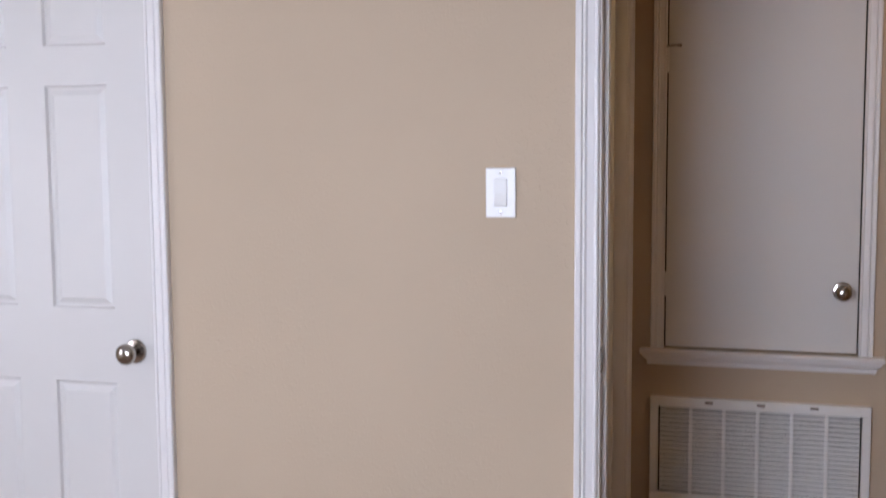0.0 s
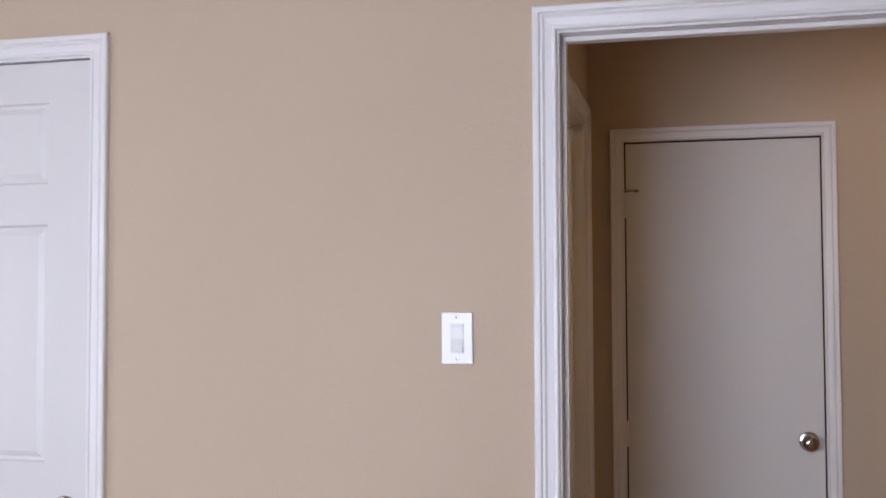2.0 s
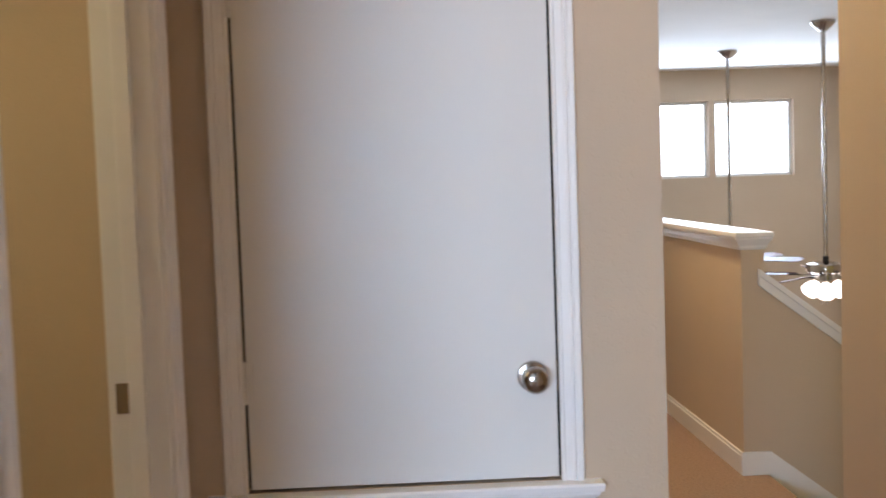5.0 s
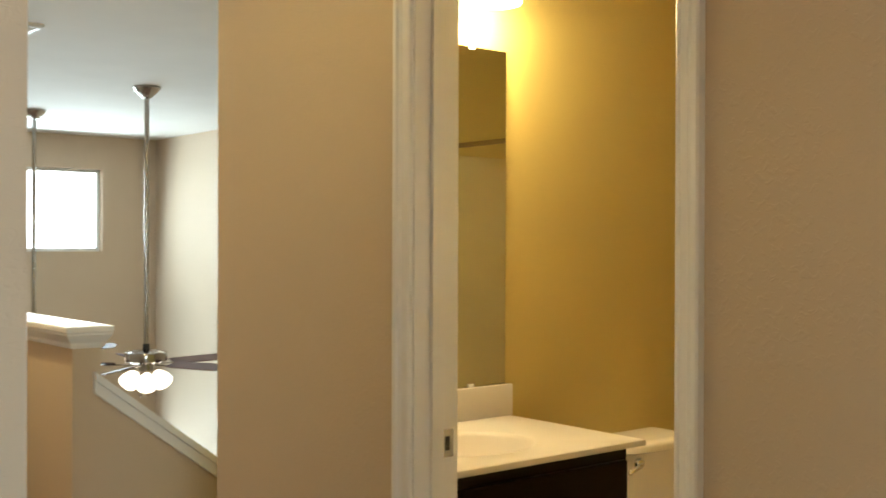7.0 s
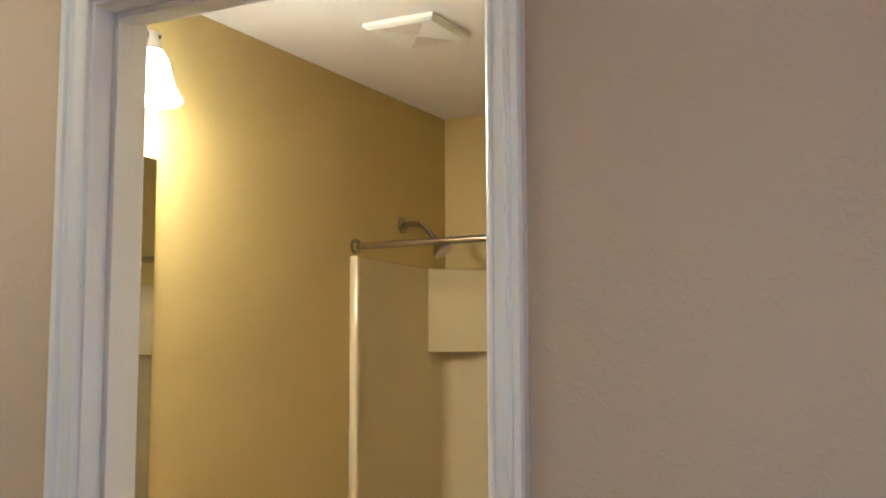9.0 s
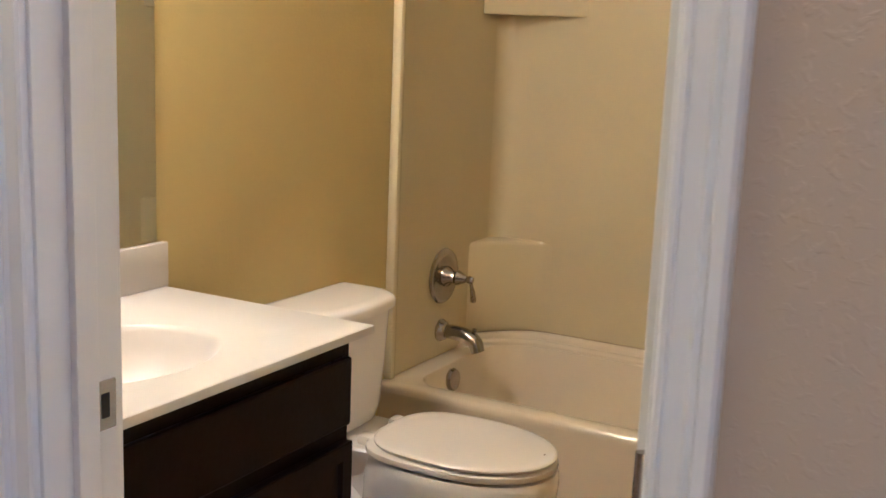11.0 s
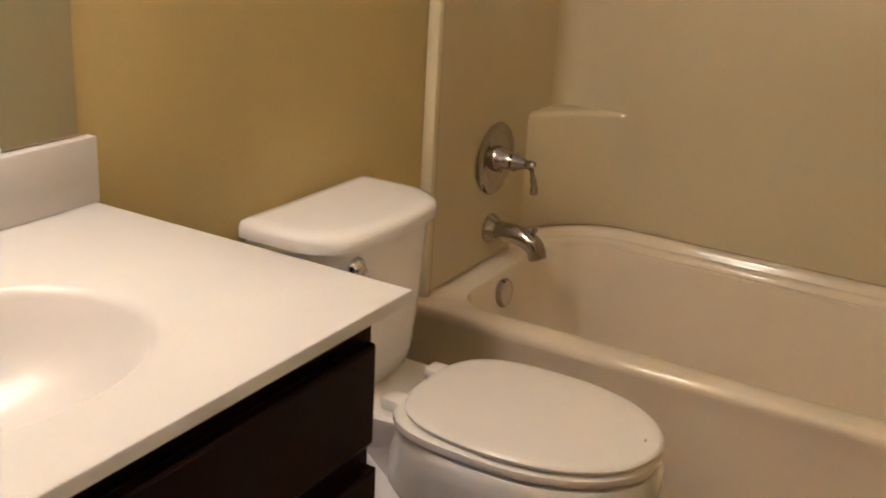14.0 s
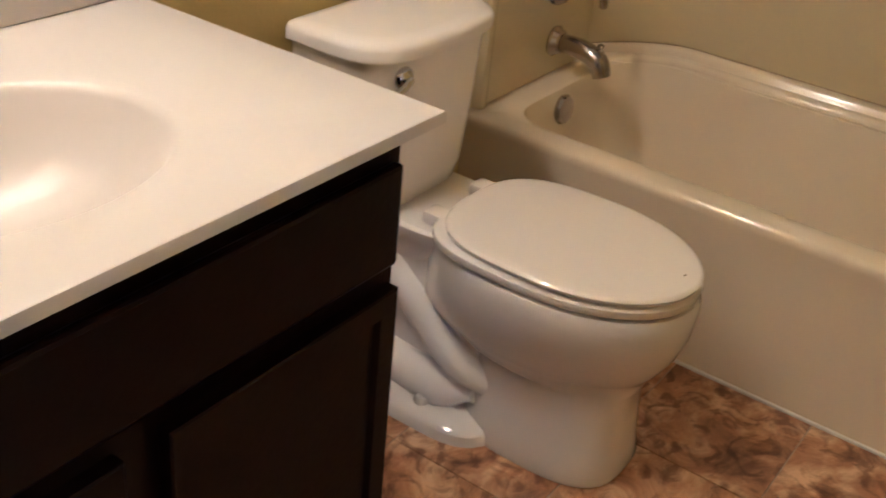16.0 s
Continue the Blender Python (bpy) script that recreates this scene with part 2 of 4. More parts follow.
CASING = ((0.0, 0.0), (0.0, 0.009), (0.004, 0.012), (0.009, 0.012), (0.012, 0.009), (0.03, 0.011), (0.036, 0.015), (0.042, 0.012), (0.046, 0.018), (0.058, 0.019), (0.062, 0.015), (0.062, 0.0))


def casing(name, along, plane, out, a0, a1, z0, z1, mat=None, closed=False, width=0.062, deep=1.0):
    """A mitred moulding round an opening. along: 'x' or 'y'; out: +1 or -1, the way it stands proud of the plane."""
    bm = bmesh.new()
    corners = [(a0, z0, -1, -1 if closed else 0), (a0, z1, -1, 1), (a1, z1, 1, 1), (a1, z0, 1, -1 if closed else 0)]
    rings = []
    for a, z, da, dz in corners:
        ring = []
        for u, v in CASING:
            u, v = u * width / 0.062, v * deep
            p = (a + da * u, plane + out * v, z + dz * u)
            ring.append(p if along == "x" else (p[1], p[0], p[2]))
        rings.append(ring)
    if closed:
        rings.append(rings[0])
    loft(bm, rings, caps=not closed)
    if closed:
        bmesh.ops.remove_doubles(bm, verts=bm.verts, dist=1e-5)
    return finish(name, bm, mat or TRIM)


def jamb(name, along, c0, c1, a0, a1, z1, thick=0.018, stop=0.011):
    """Liner boards of an opening, with stop strips; c0 to c1 is the wall's thickness."""
    bm = bmesh.new()

    def put(p0, p1, q0, q1, r0, r1):
        if along == "x":
            add_box(bm, p0, p1, q0, q1, r0, r1, 0.0015)
        else:
            add_box(bm, q0, q1, p0, p1, r0, r1, 0.0015)

    put(a0 - thick, a0, c0, c1, 0, z1 + thick)
    put(a1, a1 + thick, c0, c1, 0, z1 + thick)
    put(a0, a1, c0, c1, z1, z1 + thick)
    m = (c0 + c1) / 2
    put(a0, a0 + stop, m - 0.016, m + 0.016, 0, z1)
    put(a1 - stop, a1, m - 0.016, m + 0.016, 0, z1)
    put(a0 + stop, a1 - stop, m - 0.016, m + 0.016, z1 - stop, z1)
    return finish(name, bm, TRIM)


def knob(parent, m, mat=NICKEL):
    """A round door knob with a rosette; m puts its base on the door, z outwards."""
    bm = bmesh.new()
    lathe(bm, [(0.0, 0.0), (0.032, 0.0), (0.033, 0.003), (0.03, 0.007), (0.014, 0.01), (0.0, 0.01)], m)
    part("rosette", bm, mat, parent, "brushed nickel rosette", True)
    bm = bmesh.new()
    lathe(bm, [(0.0, 0.008), (0.012, 0.008), (0.011, 0.022), (0.014, 0.03), (0.024, 0.036), (0.0285, 0.046), (0.028, 0.056), (0.021, 0.064), (0.008, 0.067), (0.0, 0.0672)], m)
    part("knob", bm, mat, parent, "polished nickel knob", True)


# ---- structure: floors, walls, ceilings ----
structure(box("floor_bedroom", -3, 3, -4, 0.06, -0.2, 0, CARPET), "brown carpet on the bedroom floor", "floor")
structure(box("floor_hall", LX - 0.05, 1.94, 0.06, 2.78, -0.2, 0, CARPET), "brown carpet on the upstairs hall floor", "floor")
structure(box("floor_landing", 0.82, 2.0, 2.78, 8.0, -0.2, 0, CARPET), "brown carpet on the stair landing", "floor")
structure(box("floor_side_room", -3, LX - 0.05, 0.115, 2.6, -0.2, 0, CARPET), "brown carpet in the side room", "floor")
structure(box("floor_living", -3, LIVE_E, 4.05, LIVE_N, LIVE_Z - 0.2, LIVE_Z, CARPET), "brown carpet on the lower living room floor", "floor")
structure(box("ceiling", -3, 6, -4.1, 10.6, H, H + 0.12, CEIL), "white textured ceiling", "ceiling")

DL0, DL1, DLH = -1.957, -1.205, 2.055
structure(wall_along_x("wall_bedroom", -3, 3, 0, 0.115, 0, H, WALL, [(DL0 - 0.012, DL1 + 0.012, 0, DLH + 0.012), (-0.029, 0.918, 0, 2.062)]), "tan painted bedroom wall with a closed door and an open doorway", "wall")
structure(wall_along_x("wall_bedroom_back", -3, 3, -4.1, -4, 0, H, WALL, [(-1.6, -0.2, 0.65, 2.05)]), "tan bedroom wall with a window", "wall")
# The window opening here is unseen, added to let in side light.
structure(wall_along_y("wall_bedroom_west", -4, 0, -3.1, -3, 0, H, WALL, [(-2.7, -1.3, 0.65, 2.05)]), "tan bedroom side wall with an added, unseen window", "wall")
structure(wall_along_y("wall_bedroom_east", -4, 0, 3, 3.1, 0, H, WALL), "tan bedroom side wall", "wall")
structure(wall_along_x("wall_closet", LX, CLOS_X, CLOS_Y, CLOS_Y + 0.115, 0, H, WALL, [(CX0, CX1, CZ0, CZ1)]), "tan hall wall with a raised closet door", "wall")
structure(wall_along_y("wall_closet_side", CLOS_Y + 0.115, 8.0, CLOS_X - 0.115, CLOS_X, -3, H, WALL), "tan side wall along the landing", "wall")
structure(box("wall_closet_back", LX, CLOS_X - 0.115, 2.1, 2.2, 0, H, WALL), "tan wall inside the closet", "wall")
structure(wall_along_y("wall_hall_west", 0.115, 2.7, LX - 0.115, LX, 0, H, WALL, [(LD0 - 0.016, LD1 + 0.016, 0, 2.046)]), "tan end wall of the hall with a doorway", "wall")
structure(box("wall_side_room_west", -3.1, -3, 0.115, 2.7, 0, H, WALL), "tan wall of the side room", "wall")
structure(box("wall_side_room_north", -3, LX - 0.115, 2.6, 2.7, 0, H, WALL), "tan wall of the side room", "wall")
structure(wall_along_y("wall_hall_east", 0.115, BN2, EAST, EAST + 0.115, -3, H, WALL, [(BD0 - 0.016, BD1 + 0.016, 0, BDH + 0.016)]), "tan textured hall wall with the bathroom doorway", "wall")
structure(box("wall_bathroom_north", EAST + 0.115, LIVE_E, BN, BN2, -3, H, WALL_WARM_LIT), "tan bathroom wall with mirror and plumbing", "wall")
structure(box("wall_bathroom_east", BX1, BX1 + 0.115, BS - 0.115, BN, 0, H, WALL_WARM_LIT), "tan bathroom wall behind the bathtub", "wall")
structure(box("wall_bathroom_south", EAST + 0.115, BX1, BS - 0.115, BS, 0, H, WALL_WARM_LIT), "tan bathroom wall opposite the vanity", "wall")
structure(wall_along_x("wall_living_north", -3, LIVE_E, LIVE_N, LIVE_N + 0.16, LIVE_Z, H, WALL, [(2.3, 3.685, 1.325, 2.13), (3.752, 4.595, 1.325, 2.13)]), "tan living room wall with two high windows", "wall")
structure(box("wall_living_east", LIVE_E, LIVE_E + 0.12, BN, LIVE_N + 0.16, LIVE_Z, H, WALL), "tan living room side wall", "wall")
structure(box("wall_living_west", -3.1, -3, 8.0, LIVE_N + 0.16, LIVE_Z, H, WALL), "tan living room side wall", "wall")
structure(box("wall_loft_north", -3.1, CLOS_X - 0.115, 7.9, 8.0, LIVE_Z, H, WALL), "tan wall of the loft", "wall")
structure(box("ground", -60, 60, 10.6, 120, -3.2, -3.0, CARPET), "dry brown ground outside", "ground")

# half wall of the landing, with its capped top and the sloping stair part
hw = structure(box("wall_half_landing", HWX, HWX2, HWY, 8.0, -0.2, 1.045, WALL), "tan painted half wall along the landing", "wall")
SL = -0.755


def sloped(bm, x0, x1, y0, y1, lo0, hi0, slope=SL):
    """A bar along x whose bottom and top fall with the slope; lo0 and hi0 are heights at x0."""
    drop = slope * (x1 - x0)
    ring = [[(x, y0, lo0 + d), (x, y1, lo0 + d), (x, y1, hi0 + d), (x, y0, hi0 + d)] for x, d in ((x0, 0), (x1, drop))]
    loft(bm, ring)


bm = bmesh.new()
sloped(bm, HWX2, LIVE_E, HWY, HWY2, -2.4, 0.87)
structure(finish("wall_half_stair", bm, WALL), "tan painted sloping half wall beside the stairs", "wall")
cap = tagged(new("half_wall_cap"), "white painted wooden cap on the half wall", "wall cap", kind="thing")
cap.matrix_world = pose(HWX, HWY, 1.045)


def at_cap(bm):
    bmesh.ops.translate(bm, verts=bm.verts, vec=(-HWX, -HWY, -1.045))
    return bm


bm = bmesh.new()
add_box(bm, HWX - 0.035, HWX2 + 0.035, HWY - 0.035, 8.0, 1.075, 1.1, 0.006)
part("top_board", at_cap(bm), TRIM, cap)
bm = bmesh.new()
loft(bm, [[(HWX - e, HWY - e, z), (HWX2 + e, HWY - e, z), (HWX2 + e, 8.0, z), (HWX - e, 8.0, z)] for z, e in ((1.02, 0.004), (1.03, 0.01), (1.04, 0.012), (1.055, 0.022), (1.068, 0.03), (1.075, 0.03))])
part("cove_moulding", at_cap(bm), TRIM, cap)
bm = bmesh.new()
sloped(bm, HWX2 - 0.03, LIVE_E - 0.01, HWY - 0.03, HWY2 + 0.03, 0.905, 0.935)
part("sloping_board", at_cap(bm), TRIM, cap)
bm = bmesh.new()
sloped(bm, HWX2 - 0.03, LIVE_E - 0.01, HWY - 0.018, HWY2 + 0.018, 0.86, 0.904)
part("sloping_moulding", at_cap(bm), TRIM, cap)

bm = bmesh.new()
add_box(bm, HWX - 0.014, HWX, HWY, 8.0, 0, 0.085)
add_box(bm, HWX - 0.008, HWX, HWY, 8.0, 0.085, 0.1)
structure(finish("baseboard", bm, TRIM), "white baseboard along the half wall", "baseboard")
bm = bmesh.new()
add_box(bm, HWX - 0.014, HWX + 0.12, HWY - 0.016, HWY - 0.001, -0.2, 0.105)
sloped(bm, HWX + 0.12, 4.9, HWY - 0.016, HWY - 0.001, -0.35, 0.105)
structure(finish("trim_stair_skirt", bm, TRIM), "white skirt board following the stairs", "trim")

stairs = tagged(new("staircase"), "brown carpeted stairs leading down from the landing", "stairs", kind="thing")
stairs.matrix_world = pose(2.0, 3.3, -2.75)
for k in range(12):
    bm = bmesh.new()
    x0, z1 = 2.0 + 0.255 * k - 2.0, -0.1925 * (k + 1) + 2.75
    add_box(bm, x0, x0 + 0.275, BN2 - 3.3, HWY - 0.018 - 3.3, z1 - 0.3, z1, 0.012)
    part("step", bm, CARPET, stairs)

# living room windows
for k, (a, b) in enumerate(((2.3, 3.685), (3.752, 4.595))):
    win = structure(new(f"window_{k + 1}"), "high white-framed window full of bright sky", "window")
    win.matrix_world = pose((a + b) / 2, LIVE_N + 0.1, 1.325)
    mid = (a + b) / 2
    for nm, bx in (("window_frame", (a - mid, a - mid + 0.03, -0.02, 0.02, 0, 0.805)), ("window_frame", (b - mid - 0.03, b - mid, -0.02, 0.02, 0, 0.805)), ("window_frame", (a - mid + 0.03, b - mid - 0.03, -0.02, 0.02, 0, 0.03)), ("window_frame", (a - mid + 0.03, b - mid - 0.03, -0.02, 0.02, 0.775, 0.805))):
        bm = bmesh.new()
        add_box(bm, *bx)
        part(nm, bm, PLASTIC, win)
structure(box("backdrop", -6, 12, 14, 14.05, -1.5, 6, SKY_GLOW), "bright overcast sky beyond the windows", "sky")
structure(box("backdrop", -6, 4, -7.05, -7, -1, 5, SKY_GLOW), "bright overcast sky outside the bedroom", "sky")
structure(box("backdrop", -6.05, -6, -7, 0, -1, 5, SKY_GLOW), "bright overcast sky outside the bedroom", "sky")

# ---- doorways ----
structure(casing("trim", "x", 0, -1, -0.016, 0.906, 0, 2.05, width=0.055), "white moulded casing of the bedroom doorway", "door casing")
structure(casing("trim", "x", 0.115, 1, -0.016, 0.906, 0, 2.05, width=0.055), "white moulded casing of the bedroom doorway", "door casing")
j = structure(jamb("trim", "x", 0.0, 0.115, -0.011, 0.9, 2.044), "white door jamb of the bedroom doorway", "door jamb")
bm = bmesh.new()
add_box(bm, -0.0125, -0.008, 0.004, 0.036, 0.92, 0.98, 0.001)
part("strike_plate", bm, NICKEL, j, "brushed nickel strike plate")
structure(casing("trim", "y", EAST, -1, BD0 - 0.006, BD1 + 0.006, 0, BDH + 0.006, width=0.05), "white moulded casing of the bathroom doorway", "door casing")
structure(casing("trim", "y", EAST + 0.115, 1, BD0 - 0.006, BD1 + 0.006, 0, BDH + 0.006, width=0.05), "white moulded casing inside the bathroom", "door casing")
j = structure(jamb("trim", "y", EAST, EAST + 0.115, BD0, BD1, BDH), "white door jamb of the bathroom doorway", "door jamb")
bm = bmesh.new()
add_box(bm, EAST + 0.072, EAST + 0.106, BD1 - 0.003, BD1 + 0.001, 0.935, 0.995, 0.001)
plate = part("strike_plate", bm, NICKEL, j, "brushed nickel strike plate")
bm = bmesh.new()
add_box(bm, EAST + 0.083, EAST + 0.095, BD1 - 0.0036, BD1 - 0.0026, 0.95, 0.98)
part("latch_hole", bm, DARK, plate)
structure(casing("trim", "y", LX, 1, LD0 - 0.006, LD1 + 0.006, 0, 2.036), "white moulded casing of the side room doorway", "door casing")
j = structure(jamb("trim", "y", LX - 0.115, LX, LD0, LD1, 2.03), "cream door jamb of the side room doorway", "door jamb")
bm = bmesh.new()
add_box(bm, LX - 0.1, LX - 0.05, LD1 - 0.003, LD1 + 0.001, 0.94, 1.0, 0.001)
part("strike_plate", bm, NICKEL, j, "aged brass strike plate")


def panel_door(name, x0, x1, z0, z1, y, thick, label, knob_x=None):
    """A six-panel moulded door facing -y."""
    w, h = x1 - x0, z1 - z0
    st, mid = 0.12, 0.115
    pw = (w - 2 * st - mid) / 2
    xs = [x0, x0 + st, x0 + st + pw, x1 - st - pw, x1 - st, x1]
    zs = [z0, z0 + 0.235, z0 + 0.81, z0 + 1.015, z0 + 1.62, z0 + 1.725, z0 + 1.935, z1]
    bm = bmesh.new()
    vs = [[bm.verts.new((x, y, z)) for z in zs] for x in xs]
    panels = []
    for i in range(5):
        for k in range(7):
            f = bm.faces.new((vs[i][k], vs[i + 1][k], vs[i + 1][k + 1], vs[i][k + 1]))
            if i in (1, 3) and k in (1, 3, 5):
                panels.append(f)
    edge = [e for e in bm.edges if e.is_boundary]
    ex = bmesh.ops.extrude_edge_only(bm, edges=edge)
    back = [v for v in ex["geom"] if isinstance(v, bmesh.types.BMVert)]
    bmesh.ops.translate(bm, verts=back, vec=(0, thick, 0))
    bmesh.ops.contextual_create(bm, geom=[e for e in bm.edges if e.is_boundary])
    bm.normal_update()
    for f in panels:
        if f.normal.y > 0:
            f.normal_flip()
    bmesh.ops.inset_individual(bm, faces=panels, thickness=0.007, depth=-0.008)
    bmesh.ops.inset_individual(bm, faces=panels, thickness=0.01, depth=-0.001)
    bmesh.ops.inset_individual(bm, faces=panels, thickness=0.022, depth=0.006)
    return structure(finish(name, bm, DOOR), label, "door")


d1 = panel_door("door_1", DL0 + 0.005, DL1 - 0.005, 0.012, DLH - 0.004, 0.012, 0.035, "closed white six-panel door in the bedroom wall")
knob(d1, pose(DL1 - 0.064, 0.012, 0.914, 90, 0, 0))
bm = bmesh.new()
add_box(bm, DL1 - 0.0035, DL1 - 0.0005, 0.01, 0.03, 0.885, 0.943)
part("latch_plate", bm, NICKEL, d1)
structure(casing("trim", "x", 0, -1, DL0 - 0.005, DL1 + 0.005, 0, DLH + 0.005, width=0.052), "white moulded casing of the closed bedroom door", "door casing")
bm = bmesh.new()
for a, b, c, d in ((DL0 - 0.011, DL0, 0, DLH + 0.011), (DL1, DL1 + 0.011, 0, DLH + 0.011), (DL0, DL1, DLH, DLH + 0.011)):
    add_box(bm, a, b, 0.0, 0.115, c, d)
structure(finish("trim", bm, TRIM), "white jamb of the closed bedroom door", "door jamb")
# No real wall: a near-black sheet that paints the door gap's shade.
structure(box("door_gap_shade", DL0, DL1, 0.1, 0.114, 0.0, DLH, DARK), "dark sheet for the shade behind the closed door", "wall")

# closet door with sill and grille
d2 = structure(box("door_2", CX0 + 0.006, CX1 - 0.006, CLOS_Y + 0.002, CLOS_Y + 0.037, CZ0 + 0.007, CZ1 - 0.006, DOOR, bevel=0.001), "closed flat white closet door set above the floor", "door")
knob(d2, pose(0.643, CLOS_Y + 0.002, 0.952, 90, 0, 0))
for z in (1.763, 0.962):
    bm = bmesh.new()
    lathe(bm, [(0.0, -0.044), (0.006, -0.044), (0.0065, 0), (0.006, 0.044), (0.0, 0.044)], pose(CX0 + 0.001, CLOS_Y - 0.004, z), 12)
    add_box(bm, CX0 + 0.003, CX0 + 0.02, CLOS_Y - 0.001, CLOS_Y + 0.003, z - 0.044, z + 0.044)
    part("hinge", bm, DOOR, d2, "painted white hinge", True)
bm = bmesh.new()
tube(bm, [(CX0 - 0.004, CLOS_Y - 0.006, 1.812), (CX0 + 0.03, CLOS_Y - 0.02, 1.812), (CX0 + 0.05, CLOS_Y - 0.012, 1.812)], [0.004, 0.004, 0.006], 8)
part("door_stop", bm, NICKEL, d2, "small metal hinge-pin door stop", True)
bm = bmesh.new()
add_box(bm, CX1 - 0.0045, CX1 + 0.004, CLOS_Y - 0.003, CLOS_Y + 0.02, 0.92, 0.984, 0.001)
part("latch_plate", bm, NICKEL, d2, "dark metal latch plate")
bm = bmesh.new()
# Near-black sheet and gap strips that stand in for the shade round the door.
add_box(bm, CX0, CX1, CLOS_Y + 0.045, CLOS_Y + 0.06, CZ0, CZ1)
for a in ((CX0 + 0.0005, CX0 + 0.0055, CZ0 + 0.007, CZ1 - 0.006), (CX1 - 0.0055, CX1 - 0.0005, CZ0 + 0.007, CZ1 - 0.006), (CX0 + 0.0005, CX1 - 0.0005, CZ1 - 0.0055, CZ1 - 0.0005)):
    add_box(bm, a[0], a[1], CLOS_Y + 0.009, CLOS_Y + 0.044, a[2], a[3])
structure(finish("trim", bm, DARK), "dark strips and sheet for the shade in the closet door gap", "door stop")
structure(casing("trim", "x", CLOS_Y, -1, CX0 + 0.001, CX1 - 0.001, CZ0, CZ1, width=0.048, deep=0.85), "white moulded casing round the closet door", "door casing")
bm = bmesh.new()
loft(bm, [[(-0.02 - e, CLOS_Y, z), (0.757 + e, CLOS_Y, z), (0.757 + e, CLOS_Y - 0.014 - e, z), (-0.02 - e, CLOS_Y - 0.014 - e, z)] for z, e in ((0.668, 0.0), (0.676, 0.003), (0.684, 0.003), (0.69, 0.009), (0.7, 0.018), (0.706, 0.019), (0.709, 0.026), (0.722, 0.028), (0.7265, 0.026))])
structure(finish("trim", bm, TRIM), "white moulded sill under the closet door", "sill")

grille = tagged(new("return_air_grille"), "white metal return air grille with six louvred columns", "air grille", kind="thing")
GX0, GX1, GZ0, GZ1 = -0.009, 0.748, 0.16, 0.551
grille.matrix_world = pose(0.37, CLOS_Y, GZ0)


def grille_box(bm, x0, x1, y0, y1, z0, z1, bev=0.0):
    add_box(bm, x0 - 0.37, x1 - 0.37, y0, y1, z0 - GZ0, z1 - GZ0, bev)


# Flat near-black sheet put behind the slats so their gaps read dark.
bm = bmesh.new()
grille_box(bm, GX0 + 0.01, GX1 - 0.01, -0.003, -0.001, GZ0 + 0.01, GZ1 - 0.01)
part("backing", bm, DARK, grille, "near-black sheet behind the louvres")
for args in ((GX0, GX1, GZ1 - 0.036, GZ1), (GX0, GX1, GZ0, GZ0 + 0.036), (GX0, GX0 + 0.03, GZ0 + 0.036, GZ1 - 0.036), (GX1 - 0.03, GX1, GZ0 + 0.036, GZ1 - 0.036)):
    bm = bmesh.new()
    grille_box(bm, args[0], args[1], -0.02, 0, args[2], args[3], 0.003)
    part("frame", bm, PLASTIC, grille)
cw = (GX1 - GX0 - 0.06) / 6
for i in range(1, 6):
    bm = bmesh.new()
    x = GX0 + 0.03 + cw * i
    grille_box(bm, x - 0.006, x + 0.006, -0.019, -0.002, GZ0 + 0.036, GZ1 - 0.036, 0.001)
    part("divider", bm, PLASTIC, grille)
for x in (0.2, 0.38, 0.56):
    bm = bmesh.new()
    grille_box(bm, x - 0.014, x + 0.014, -0.025, -0.02, GZ1 - 0.018, GZ1 - 0.01, 0.001)
    part("latch", bm, NICKEL, grille, "small metal turn latch")
slat_mesh = None
for i in range(6):
    for k in range(19):
        z = GZ0 + 0.044 + k * (GZ1 - GZ0 - 0.086) / 18
        if slat_mesh is None:
            bm = bmesh.new()
            hw_ = cw / 2 - 0.006
            vs = [bm.verts.new(p) for p in ((-hw_, -0.016, 0.0), (hw_, -0.016, 0.0), (hw_, -0.004, 0.010), (-hw_, -0.004, 0.010), (-hw_, -0.016, -0.0015), (hw_, -0.016, -0.0015), (hw_, -0.004, 0.0085), (-hw_, -0.004, 0.0085))]
            for q in ((0, 1, 2, 3), (7, 6, 5, 4), (0, 4, 5, 1), (1, 5, 6, 2), (2, 6, 7, 3), (3, 7, 4, 0)):
                bm.faces.new([vs[n] for n in q])
            ob = part("slat", bm, PLASTIC, grille)
            slat_mesh = ob.data
        else:
            ob = new("slat", slat_mesh)
            ob.parent = grille
        ob.location = (GX0 + 0.03 + cw * (i + 0.5) - 0.37, 0, z - GZ0)

# light switch
sw = tagged(new("light_switch"), "white rocker light switch with a screwed wall plate", "light switch", kind="thing")
sw.matrix_world = pose(-0.251, 0, 1.349)
bm = bmesh.new()
add_box(bm, -0.037, 0.037, -0.006, 0, -0.0595, 0.0595, 0.0025)
part("wall_plate", bm, PLASTIC, sw)
bm = bmesh.new()
add_box(bm, -0.0165, 0.0165, -0.0072, -0.004, -0.0345, 0.0345, 0.0008)
part("rocker_frame", bm, PLASTIC, sw)
bm = bmesh.new()
loft(bm, [[(-0.0145, -0.0075, z), (0.0145, -0.0075, z), (0.0145, -0.0075 - d, z), (-0.0145, -0.0075 - d, z)] for z, d in ((-0.032, 0.0068), (-0.03, 0.0072), (-0.001, 0.001), (0.0, 0.001), (0.03, 0.0036), (0.032, 0.003))])
part("rocker", bm, PLASTIC, sw)
